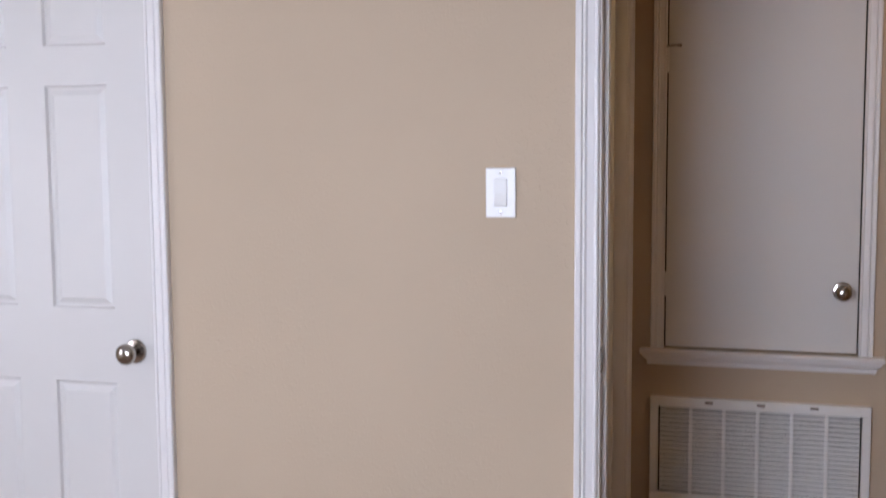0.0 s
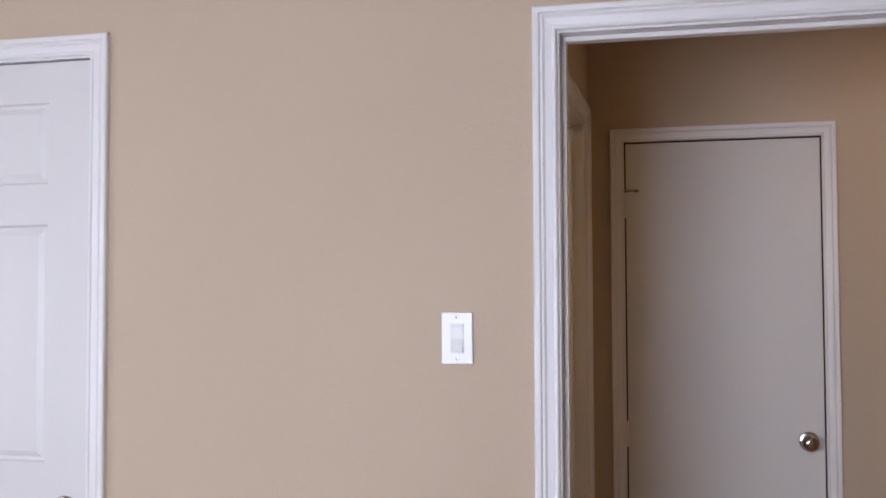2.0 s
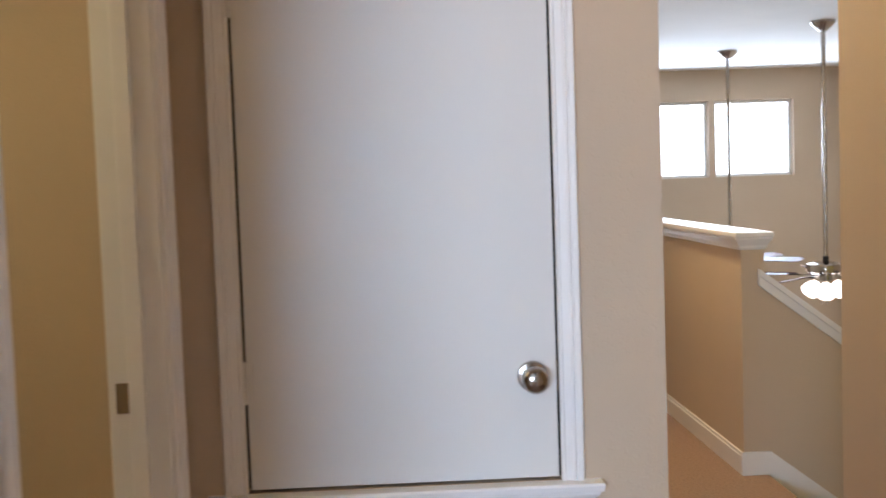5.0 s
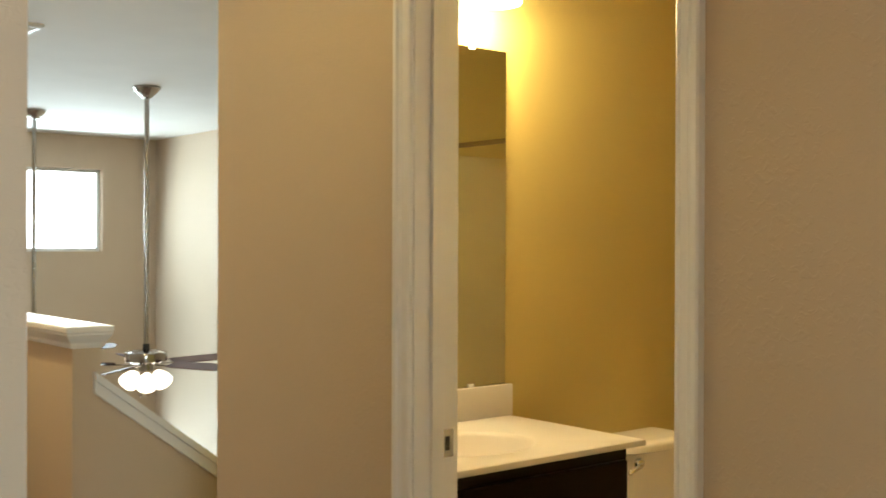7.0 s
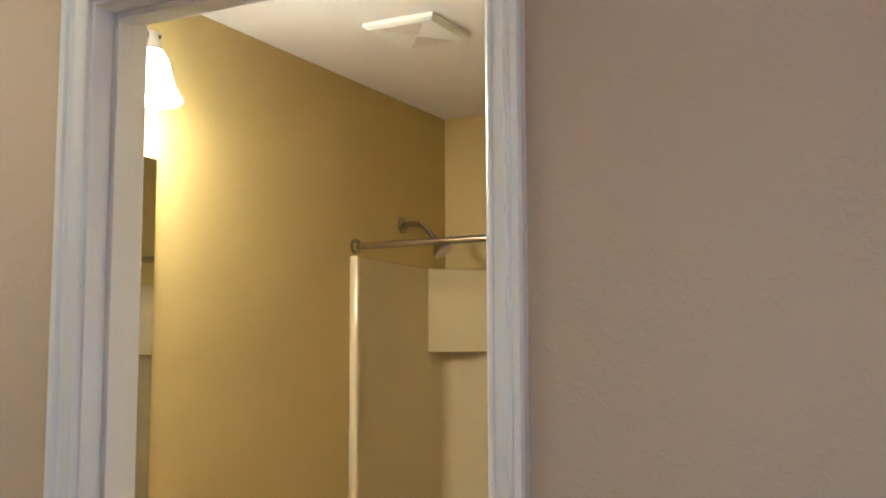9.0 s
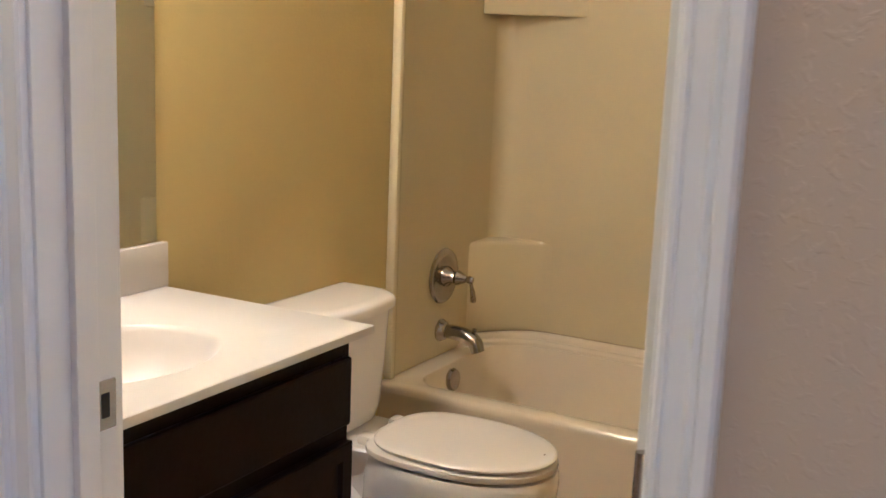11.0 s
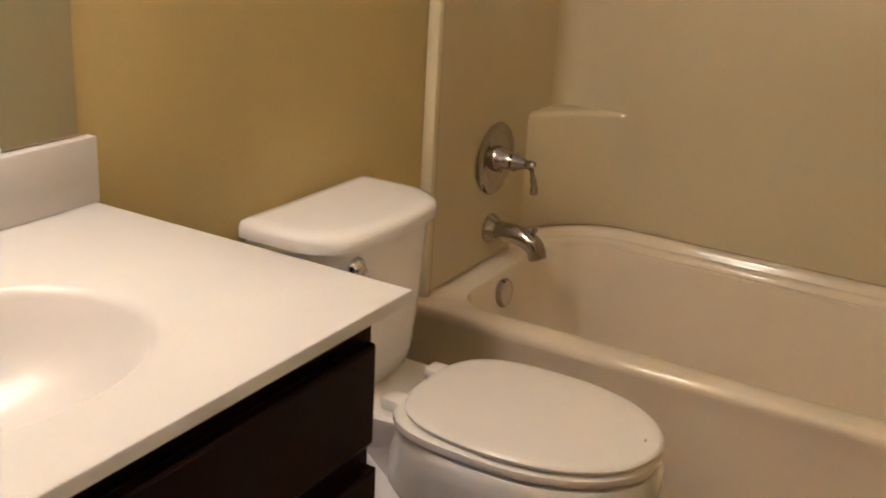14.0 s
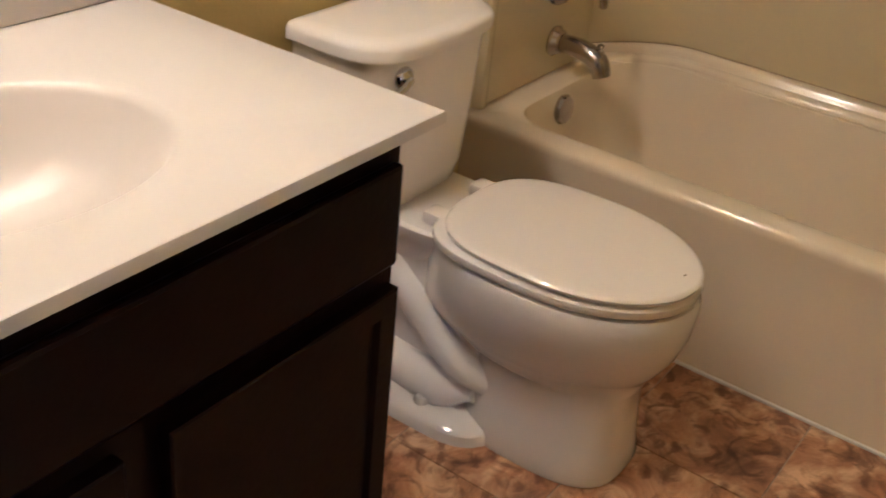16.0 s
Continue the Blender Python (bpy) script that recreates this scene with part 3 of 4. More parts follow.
for z in (-0.048, 0.048):
    bm = bmesh.new()
    lathe(bm, [(0, 0), (0.0032, 0), (0.003, 0.001), (0, 0.0014)], pose(0, -0.006, z, 90, 0, 0), 12)
    part("screw", bm, NICKEL, sw, smooth=True)


# ---- living room fans ----
def ceiling_fan(x, y, turn):
    fan = tagged(new("ceiling_fan"), "ceiling fan with nickel downrod, dark red blades and lit glass shades", "ceiling fan", "living room fans", "thing")
    drop = 1.76
    fan.matrix_world = pose(x, y, H, 0, 0, turn)
    up = Matrix.Identity(4)
    bm = bmesh.new()
    lathe(bm, [(0.0, 0.0), (0.088, 0.0), (0.09, -0.012), (0.075, -0.035), (0.04, -0.07), (0.022, -0.082), (0.0, -0.082)], up)
    part("canopy", bm, NICKEL, fan, "polished nickel canopy", True)
    bm = bmesh.new()
    lathe(bm, [(0.0, -0.08), (0.016, -0.08), (0.016, -drop), (0.0, -drop)], up, 16)
    part("downrod", bm, NICKEL, fan, "long nickel downrod", True)
    bm = bmesh.new()
    lathe(bm, [(0.0, -drop + 0.03), (0.022, -drop + 0.03), (0.022, -drop - 0.01), (0.0, -drop - 0.01)], up, 16)
    part("coupling", bm, DARK, fan, smooth=True)
    bm = bmesh.new()
    lathe(bm, [(0.0, -drop - 0.005), (0.06, -drop - 0.01), (0.135, -drop - 0.025), (0.14, -drop - 0.04), (0.138, -drop - 0.085), (0.1, -drop - 0.1), (0.05, -drop - 0.105), (0.05, -drop - 0.15), (0.0, -drop - 0.15)], up)
    part("motor", bm, NICKEL, fan, "polished nickel motor housing", True)
    for k in range(5):
        m = pose(0, 0, -drop - 0.1, 0, 0, 72 * k)
        bm = bmesh.new()
        loft(bm, [[m @ Vector((r, s * w, z + 0.2 * s * w)) for s, z in ((-1, -0.003), (1, -0.003), (1, 0.003), (-1, 0.003))] for r, w in ((0.2, 0.045), (0.24, 0.058), (0.45, 0.066), (0.6, 0.068), (0.645, 0.055), (0.66, 0.03))])
        blade = part("blade", bm, BLADE, fan, "dark red wooden blade")
        bm = bmesh.new()
        loft(bm, [[m @ Vector((r, s * w, z)) for s, z in ((-1, -0.012), (1, -0.012), (1, -0.006), (-1, -0.006))] for r, w in ((0.08, 0.012), (0.16, 0.014), (0.2, 0.035), (0.27, 0.03))])
        part("blade_iron", bm, NICKEL, blade)
    for k in range(3):
        m = pose(0, 0, -drop - 0.15, 0, 0, 120 * k) @ pose(0.06, 0, 0, 0, 140, 0)
        bm = bmesh.new()
        lathe(bm, [(0.0, 0.02), (0.025, 0.025), (0.045, 0.05), (0.062, 0.09), (0.066, 0.12), (0.058, 0.135), (0.0, 0.137)], m, 20)
        part("glass_shade", bm, FAN_GLOW, fan, "lit frosted glass shade", True)
    for s in (0.02, -0.03):
        bm = bmesh.new()
        tube(bm, [(s, 0.02, -drop - 0.15), (s, 0.02, -drop - 0.3)], 0.0015, 6)
        lathe(bm, [(0, -drop - 0.33), (0.006, -drop - 0.325), (0.006, -drop - 0.3), (0, -drop - 0.298)], Matrix.Translation((s, 0.02, 0)), 8)
        part("pull_chain", bm, NICKEL, fan, "pull chain with small fob", True)
    return fan


ceiling_fan(3.53, 6.96, 8)
ceiling_fan(3.36, 8.69, 30)


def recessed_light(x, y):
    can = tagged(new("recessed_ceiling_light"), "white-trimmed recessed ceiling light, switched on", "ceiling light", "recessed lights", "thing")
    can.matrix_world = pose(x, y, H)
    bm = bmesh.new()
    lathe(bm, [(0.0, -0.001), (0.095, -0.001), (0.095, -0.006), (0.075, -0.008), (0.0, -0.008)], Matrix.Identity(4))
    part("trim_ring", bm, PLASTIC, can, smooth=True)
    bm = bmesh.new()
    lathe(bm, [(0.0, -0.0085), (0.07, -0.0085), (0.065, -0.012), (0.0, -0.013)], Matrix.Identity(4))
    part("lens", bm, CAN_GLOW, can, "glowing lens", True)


recessed_light(1.45, 4.15)
# Unseen fixture, added to go with the extra hall lamp.
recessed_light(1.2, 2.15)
recessed_light(1.05, 0.75)


def ceiling_grille(name, x, y, w, d, label, quads):
    """A flat ceiling register. quads: louvres in four triangles round the centre, else straight louvres."""
    g = tagged(new(name), label, "air vent", kind="thing")
    g.matrix_world = pose(x, y, H)
    bm = bmesh.new()
    loft(bm, [[(-w / 2 + e, -d / 2 + e, z), (w / 2 - e, -d / 2 + e, z), (w / 2 - e, d / 2 - e, z), (-w / 2 + e, d / 2 - e, z)] for z, e in ((0.0, 0.0), (-0.012, 0.0), (-0.02, 0.012))])
    part("cover", bm, PLASTIC, g)
    n = 8
    for k in range(n):
        f = 0.2 + 0.72 * k / (n - 1)
        for s in ((1, -1) if quads else (1,)):
            bm = bmesh.new()
            if quads:
                c, half = s * f * (w / 2 - 0.015), 0.8 * f * (d / 2 - 0.02)
                add_box(bm, c - 0.0017, c + 0.0017, -half, half, -0.0212, -0.0195)
            else:
                c = (f - 0.56) * 2.4 * (d / 2 - 0.02)
                add_box(bm, -w / 2 + 0.03, w / 2 - 0.03, c - 0.005, c + 0.005, -0.0215, -0.0195)
            # Each slot is a thin bar; its brown paints the shade of an opening.
            part("slot", bm, GROUT_AND_SLOT, g)
    return g


ceiling_grille("ceiling_vent", 2.12, 5.47, 0.36, 0.22, "white metal ceiling air vent above the stairs", False)
ceiling_grille("exhaust_fan", 3.4, 2.165, 0.24, 0.232, "cream plastic bathroom exhaust fan cover on the ceiling", True)

# ---- bathroom ----
structure(box("floor_bathroom", 1.94, BX1, BS, BN, -0.15, -0.003, GROUT_AND_SLOT), "pale grout bed under brown slate-look tiles", "floor")
floor_b = bpy.data.objects["floor_bathroom"]

door_b = structure(box("door_3", 0.004, 0.638, -0.0175, 0.0175, 0.012, 2.02, DOOR, bevel=0.0015), "white bathroom door standing partly open inward", "door")
door_b.matrix_world = pose(2.004, 1.246, 0, 0, 0, 12.8)
for z in (0.25, 1.0, 1.8):
    bm = bmesh.new()
    lathe(bm, [(0.0, -0.044), (0.006, -0.044), (0.0065, 0), (0.006, 0.044), (0.0, 0.044)], pose(-0.002, 0.012, z), 12)
    part("hinge", bm, NICKEL, door_b, smooth=True)

# vanity cabinet
VX0, VX1, VY, VZ = BX0 + 0.002, 2.79, 2.105, 0.832
van = tagged(new("vanity_cabinet"), "espresso-stained wooden vanity cabinet with recessed-panel doors", "cabinet", kind="thing")
van.matrix_world = pose(2.4, 2.37, 0)


def at_van(bm):
    bmesh.ops.translate(bm, verts=bm.verts, vec=(-2.4, -2.37, 0))
    return bm


for name, a in (("side_panel", (VX0, VX0 + 0.018, VY, BN - 0.002, 0.1, VZ)), ("side_panel", (VX1 - 0.018, VX1, VY, BN - 0.002, 0.1, VZ)), ("bottom_panel", (VX0 + 0.018, VX1 - 0.018, VY + 0.019, BN - 0.002, 0.1, 0.118)), ("front_panel", (VX0 + 0.018, VX1 - 0.018, VY, VY + 0.018, 0.1, VZ))):
    bm = bmesh.new()
    add_box(bm, *a, 0.001)
    part(name, at_van(bm), DARKWOOD, van)
bm = bmesh.new()
add_box(bm, VX0, VX1, VY + 0.06, BN - 0.002, 0.002, 0.1)
part("toe_kick", at_van(bm), DARKWOOD, van)
bm = bmesh.new()
add_box(bm, VX0 + 0.02, VX1 - 0.012, VY - 0.018, VY - 0.001, 0.662, 0.801, 0.006)
part("drawer_front", at_van(bm), DARKWOOD, van, "wide false drawer front")


def framed_panel(x0, x1, z0, z1, y):
    bm = bmesh.new()
    vs = [bm.verts.new(p) for p in ((x0, y, z0), (x1, y, z0), (x1, y, z1), (x0, y, z1))]
    f = bm.faces.new(vs)
    bm.normal_update()
    if f.normal.y > 0:
        f.normal_flip()
    ex = bmesh.ops.extrude_edge_only(bm, edges=list(bm.edges))
    bmesh.ops.translate(bm, verts=[v for v in ex["geom"] if isinstance(v, bmesh.types.BMVert)], vec=(0, 0.018, 0))
    bmesh.ops.inset_individual(bm, faces=[f], thickness=0.004, depth=0.002)
    bmesh.ops.inset_individual(bm, faces=[f], thickness=0.042, depth=0.0)
    bmesh.ops.inset_individual(bm, faces=[f], thickness=0.008, depth=-0.008)
    return bm


for a, b in ((VX0 + 0.02, 2.352), (2.408, VX1 - 0.012)):
    part("cabinet_door", at_van(framed_panel(a, b, 0.125, 0.63, VY - 0.021)), DARKWOOD, van, "recessed-panel door")

# countertop with an integral basin
top = tagged(new("countertop"), "cream cultured marble countertop with integral oval basin and backsplash", "countertop", kind="thing")
TX0, TX1, TY0, TY1, TZ = BX0 + 0.001, 2.846, 2.082, BN - 0.001, 0.85
top.matrix_world = pose(2.4, 2.37, VZ)


def at_top(bm):
    bmesh.ops.translate(bm, verts=bm.verts, vec=(-2.4, -2.37, -VZ))
    return bm


SCX, SCY, SA, SB = 2.412, 2.34, 0.2, 0.162
N = 72
bm = bmesh.new()
rim, outer = [], []
for i in range(N):
    a = 2 * math.pi * i / N
    rim.append((SCX + SA * math.cos(a), SCY + SB * math.sin(a)))
    dx, dy = math.cos(a) * SA, math.sin(a) * SB
    t = min(((TX1 if dx > 0 else TX0) - SCX) / dx if abs(dx) > 1e-6 else 1e9, ((TY1 if dy > 0 else TY0) - SCY) / dy if abs(dy) > 1e-6 else 1e9)
    outer.append((SCX + dx * t, SCY + dy * t))
for cx, cy in ((TX0, TY0), (TX1, TY0), (TX0, TY1), (TX1, TY1)):
    k = min(range(N), key=lambda i: (outer[i][0] - cx) ** 2 + (outer[i][1] - cy) ** 2)
    outer[k] = (cx, cy)


def edge_in(p, e):
    return (max(TX0, min(TX1 - e, p[0])), max(TY0 + e, min(TY1, p[1])))


rings = [[(*p, VZ + 0.001) for p in outer], [(*p, TZ - 0.005) for p in outer], [(*edge_in(p, 0.0015), TZ - 0.0015) for p in outer], [(*edge_in(p, 0.005), TZ) for p in outer]]
for f, z in ((1.03, 0.0), (1.0, -0.0025), (0.965, -0.012), (0.9, -0.035), (0.8, -0.065), (0.65, -0.092), (0.45, -0.11), (0.22, -0.12), (0.1, -0.123)):
    rings.append([(SCX + (p[0] - SCX) * f, SCY + (p[1] - SCY) * f, TZ + z) for p in rim])
loft(bm, rings, caps=False)
part("slab", at_top(bm), MARBLE, top, "smooth cream slab with sunken oval basin", True)
bm = bmesh.new()
lathe(bm, [(0.0, 0.0), (0.022, 0.0), (0.024, 0.002), (0.018, 0.004), (0.0, 0.003)], pose(SCX, SCY, TZ - 0.1235), 24)
part("drain", at_top(bm), CHROME, top, "chrome drain", True)
bm = bmesh.new()
add_box(bm, TX0, TX1, BN - 0.02, BN - 0.001, TZ + 0.0005, TZ + 0.1, 0.003)
part("backsplash", at_top(bm), MARBLE, top, "cream backsplash", True)

# mirror
mir = tagged(new("mirror"), "large frameless wall mirror above the vanity", "mirror", kind="thing")
mir.matrix_world = pose(2.42, BN, 0.953)
bm = bmesh.new()
add_box(bm, 2.02 - 2.42, 2.824 - 2.42, -0.006, -0.001, 0, 1.052)
part("glass", bm, MIRROR, mir)
for x, z in ((2.68, 0.0), (2.68, 1.052), (2.2, 0.0), (2.2, 1.052)):
    bm = bmesh.new()
    add_box(bm, x - 2.42 - 0.012, x - 2.42 + 0.012, -0.01, -0.0065, z - 0.008, z + 0.008, 0.001)
    part("clip", bm, PLASTIC, mir, "small clear mounting clip")

# vanity light bar
vl = tagged(new("vanity_light"), "nickel vanity light bar with lit frosted glass shades", "wall light", kind="thing")
vl.matrix_world = pose(2.42, BN, 2.3)
bm = bmesh.new()
add_box(bm, -0.32, 0.32, -0.02, -0.001, -0.05, 0.05, 0.006)
part("back_plate", bm, NICKEL, vl, "brushed nickel back plate")
bm = bmesh.new()
tube(bm, [(-0.3, -0.1, 0.0), (0.3, -0.1, 0.0)], 0.009, 12)
part("bar", bm, NICKEL, vl, "brushed nickel bar", True)
for x in (-0.2, 0.06, 0.268):
    bm = bmesh.new()
    tube(bm, [(x, -0.015, 0.0), (x, -0.1, 0.0)], 0.008, 10)
    lathe(bm, [(0.0, 0.005), (0.014, 0.002), (0.02, -0.02), (0.028, -0.045), (0.0, -0.046)], pose(x, -0.105, 0), 20)
    arm = part("socket", bm, NICKEL, vl, "brushed nickel lamp holder", True)
    bm = bmesh.new()
    lathe(bm, [(0.0, -0.047), (0.03, -0.047), (0.044, -0.07), (0.052, -0.105), (0.064, -0.142), (0.082, -0.174), (0.078, -0.179), (0.0, -0.165)], pose(x, -0.105, 0), 24)
    part("glass_shade", bm, SHADE_GLOW, vl, "lit frosted bell-shaped glass shade", True)
    lamp("vanity_lamp", "POINT", 15, (1.0, 0.71, 0.36), pose(2.42 + x, BN - 0.105, 2.09), 0.05)

# faucet
fc = tagged(new("faucet"), "chrome single-lever bathroom faucet", "faucet", kind="thing")
fc.matrix_world = pose(2.418, 2.567, TZ)
bm = bmesh.new()
loft(bm, [[(a * math.cos(2 * math.pi * i / 28) * s, b * math.sin(2 * math.pi * i / 28) * s, z) for i in range(28)] for a, b, s, z in ((0.075, 0.028, 1, 0.0), (0.075, 0.028, 1, 0.006), (0.07, 0.025, 1, 0.011), (0.03, 0.022, 1, 0.016))])
part("base_plate", bm, CHROME, fc, smooth=True)
bm = bmesh.new()
lathe(bm, [(0.0, 0.01), (0.026, 0.01), (0.023, 0.03), (0.021, 0.06), (0.022, 0.1), (0.021, 0.118), (0.0, 0.125)], Matrix.Identity(4), 24)
part("body", bm, CHROME, fc, smooth=True)
bm = bmesh.new()
pts = smooth_path([(0, 0.005, 0.055), (0, -0.028, 0.095), (0, -0.066, 0.107), (0, -0.1, 0.096), (0, -0.115, 0.076)])
tube(bm, pts, [0.021 - 0.006 * i / len(pts) for i in range(len(pts))], 20)
part("spout", bm, CHROME, fc, smooth=True)
bm = bmesh.new()
lathe(bm, [(0.0, 0.0), (0.013, 0.0), (0.013, 0.006), (0.01, 0.007), (0.0, 0.007)], pose(0, -0.117, 0.069), 20)
part("aerator", bm, NICKEL, fc, smooth=True)
bm = bmesh.new()
loft(bm, [[(w * math.cos(2 * math.pi * i / 16), y, z + h * math.sin(2 * math.pi * i / 16)) for i in range(16)] for y, z, w, h in ((0.012, 0.12, 0.008, 0.004), (0.0, 0.125, 0.016, 0.007), (-0.035, 0.13, 0.013, 0.006), (-0.08, 0.137, 0.01, 0.005), (-0.13, 0.146, 0.0105, 0.0045), (-0.143, 0.149, 0.006, 0.003))])
part("lever", bm, CHROME, fc, "slim chrome lever over the spout", True)

# ---- toilet ----
TCX = 3.364


def egg(z, yf, yb, hw, grow=0.0, pf=2.2, pb=2.6, n=48, cx=TCX):
    """A rounded outline, pointed to the front (-y)."""
    if yf < 2.05:
        yf -= 0.029
    yc = yf + (yb - yf) * 0.52
    ring = []
    for i in range(n):
        a = 2 * math.pi * i / n
        c, s = math.cos(a), math.sin(a)
        p = pb if s > 0 else pf
        r = (abs(c) ** p + abs(s) ** p) ** (-1 / p)
        ring.append((cx + (hw + grow) * r * c, yc + ((yb - yc) if s > 0 else (yc - yf)) * r * s + grow * s, z))
    return ring


toilet = tagged(new("toilet"), "white two-piece toilet with elongated bowl and closed lid", "toilet", kind="thing")
toilet.matrix_world = pose(TCX, 2.3, 0)


def at_toilet(bm):
    bmesh.ops.translate(bm, verts=bm.verts, vec=(-TCX, -2.3, 0))
    return bm


bm = bmesh.new()
loft(bm, [egg(0.001, 1.981, 2.3, 0.122, pf=3), egg(0.012, 1.978, 2.3, 0.124, pf=3), egg(0.05, 1.984, 2.29, 0.116, pf=3), egg(0.12, 1.989, 2.28, 0.109, pf=2.8), egg(0.186, 1.989, 2.275, 0.107, pf=2.6), egg(0.192, 1.985, 2.3, 0.111, pf=2.4), egg(0.198, 1.985, 2.36, 0.121, pf=2.2, pb=1.9), egg(0.218, 1.976, 2.4, 0.128, pf=2.1, pb=1.9), egg(0.228, 1.966, 2.42, 0.136, pf=2.1, pb=1.9), egg(0.248, 1.953, 2.43, 0.147, pf=2.1, pb=1.9), egg(0.28, 1.936, 2.42, 0.163, pf=2.1, pb=1.9), egg(0.32, 1.924, 2.415, 0.175, pf=2.1, pb=1.9), egg(0.36, 1.92, 2.41, 0.18, pf=2.1, pb=1.9), egg(0.385, 1.921, 2.41, 0.18, pf=2.1, pb=1.9), egg(0.394, 1.926, 2.405, 0.176, pf=2.1, pb=1.9)])
part("bowl", at_toilet(bm), PORCELAIN, toilet, smooth=True)
for s in (-1, 1):
    bm = bmesh.new()
    pts = smooth_path([(TCX + s * 0.07, 2.54, 0.33), (TCX + s * 0.078, 2.46, 0.27), (TCX + s * 0.084, 2.37, 0.195), (TCX + s * 0.088, 2.29, 0.135), (TCX + s * 0.07, 2.22, 0.11)])
    tube(bm, pts, 0.034, 16)
    part("trapway", at_toilet(bm), PORCELAIN, toilet, smooth=True)
    bm = bmesh.new()
    tube(bm, smooth_path([(TCX + s * 0.09, 2.24, 0.078), (TCX + s * 0.09, 2.3, 0.062), (TCX + s * 0.085, 2.38, 0.06), (TCX + s * 0.08, 2.5, 0.07)]), [0.016, 0.016, 0.018, 0.022, 0.028, 0.034, 0.04] + [0.045] * 11 + [0.035], 16)
    part("foot_bulge", at_toilet(bm), PORCELAIN, toilet, smooth=True)
    bm = bmesh.new()
    lathe(bm, [(0.0, 0.0), (0.017, 0.0), (0.017, 0.008), (0.012, 0.018), (0.0, 0.021)], pose(TCX + s * 0.128, 2.335, 0.03), 16)
    part("bolt_cap", at_toilet(bm), PORCELAIN, toilet, "white bolt cap", True)
bm = bmesh.new()
loft(bm, [egg(0.002, 2.2, 2.55, 0.075, pf=4, pb=4), egg(0.36, 2.2, 2.57, 0.085, pf=4, pb=4)])
part("core", at_toilet(bm), PORCELAIN, toilet, smooth=True)
bm = bmesh.new()
loft(bm, [egg(0.001, 2.175, 2.53, 0.172, pf=4, pb=4), egg(0.022, 2.178, 2.53, 0.17, pf=4, pb=4), egg(0.03, 2.186, 2.525, 0.162, pf=4, pb=4), egg(0.036, 2.21, 2.52, 0.14, pf=4, pb=4)])
part("foot", at_toilet(bm), PORCELAIN, toilet, smooth=True)
bm = bmesh.new()
loft(bm, [egg(0.27, 2.38, 2.59, 0.07, pf=4, pb=5), egg(0.32, 2.35, 2.605, 0.093, pf=4, pb=5), egg(0.36, 2.31, 2.612, 0.112, pf=4, pb=5), egg(0.38, 2.3, 2.615, 0.12, pf=4, pb=5), egg(0.39, 2.3, 2.615, 0.121, pf=4, pb=5), egg(0.396, 2.305, 2.612, 0.116, pf=4, pb=5)])
part("deck", at_toilet(bm), PORCELAIN, toilet, smooth=True)
bm = bmesh.new()
loft(bm, [egg(0.3985, 1.935, 2.37, 0.168, pf=2.05, pb=3.5), egg(0.402, 1.926, 2.372, 0.1755, pf=2.05, pb=3.5), egg(0.408, 1.924, 2.372, 0.177, pf=2.05, pb=3.5), egg(0.416, 1.925, 2.372, 0.176, pf=2.05, pb=3.5), egg(0.421, 1.934, 2.368, 0.168, pf=2.05, pb=3.5)])
part("seat", at_toilet(bm), SEAT, toilet, "white plastic seat ring", True)
bm = bmesh.new()
loft(bm, [egg(0.424, 1.94, 2.35, 0.162, pf=2.05, pb=3), egg(0.4255, 1.929, 2.356, 0.171, pf=2.05, pb=3), egg(0.432, 1.927, 2.357, 0.173, pf=2.05, pb=3), egg(0.4355, 1.93, 2.355, 0.17, pf=2.05, pb=3), egg(0.4372, 1.936, 2.35, 0.164, pf=2.05, pb=3), egg(0.4382, 1.957, 2.335, 0.146, pf=2.05, pb=3), egg(0.4395, 2.03, 2.28, 0.085, pf=2.05, pb=3)])
lid = part("lid", at_toilet(bm), SEAT, toilet, "closed white oval lid", True)
bm = bmesh.new()
add_box(bm, TCX + 0.014, TCX + 0.022, 1.928, 1.9315, 0.4372, 0.4386)
part("maker_mark", at_toilet(bm), GRIME, lid, "tiny grey stamped mark")
for s in (-1, 1):
    bm = bmesh.new()
    add_box(bm, TCX + s * 0.075 - 0.022, TCX + s * 0.075 + 0.022, 2.352, 2.398, 0.397, 0.424, 0.008)
    part("seat_hinge", at_toilet(bm), SEAT, toilet, "white hinge cover", True)


def tank_ring(z, hw, y0, y1, bow, n=10):
    """A box outline with rounded corners and a bowed front."""
    ring, r, cx = [], 0.07, 3.346
    corners = ((cx - hw + r, y0 + r, 180, r), (cx + hw - r, y0 + r, 270, r), (cx + hw - 0.015, y1 - 0.015, 0, 0.015), (cx - hw + 0.015, y1 - 0.015, 90, 0.015))
    for c, (px, py, a0, rr) in enumerate(corners):
        for k in range(n):
            a = radians(a0 + 90 * k / (n - 1))
            x, y = px + rr * math.cos(a), py + rr * math.sin(a)
            f = max(0, 1 - ((x - cx) / hw) ** 2) if c < 2 else 0
            ring.append((x, y - bow * f, z))
        if c == 0:
            for k in range(1, 12):
                x = px + (2 * (cx - px)) * k / 12
                ring.append((x, y0 - bow * max(0, 1 - ((x - cx) / hw) ** 2), z))
    return ring


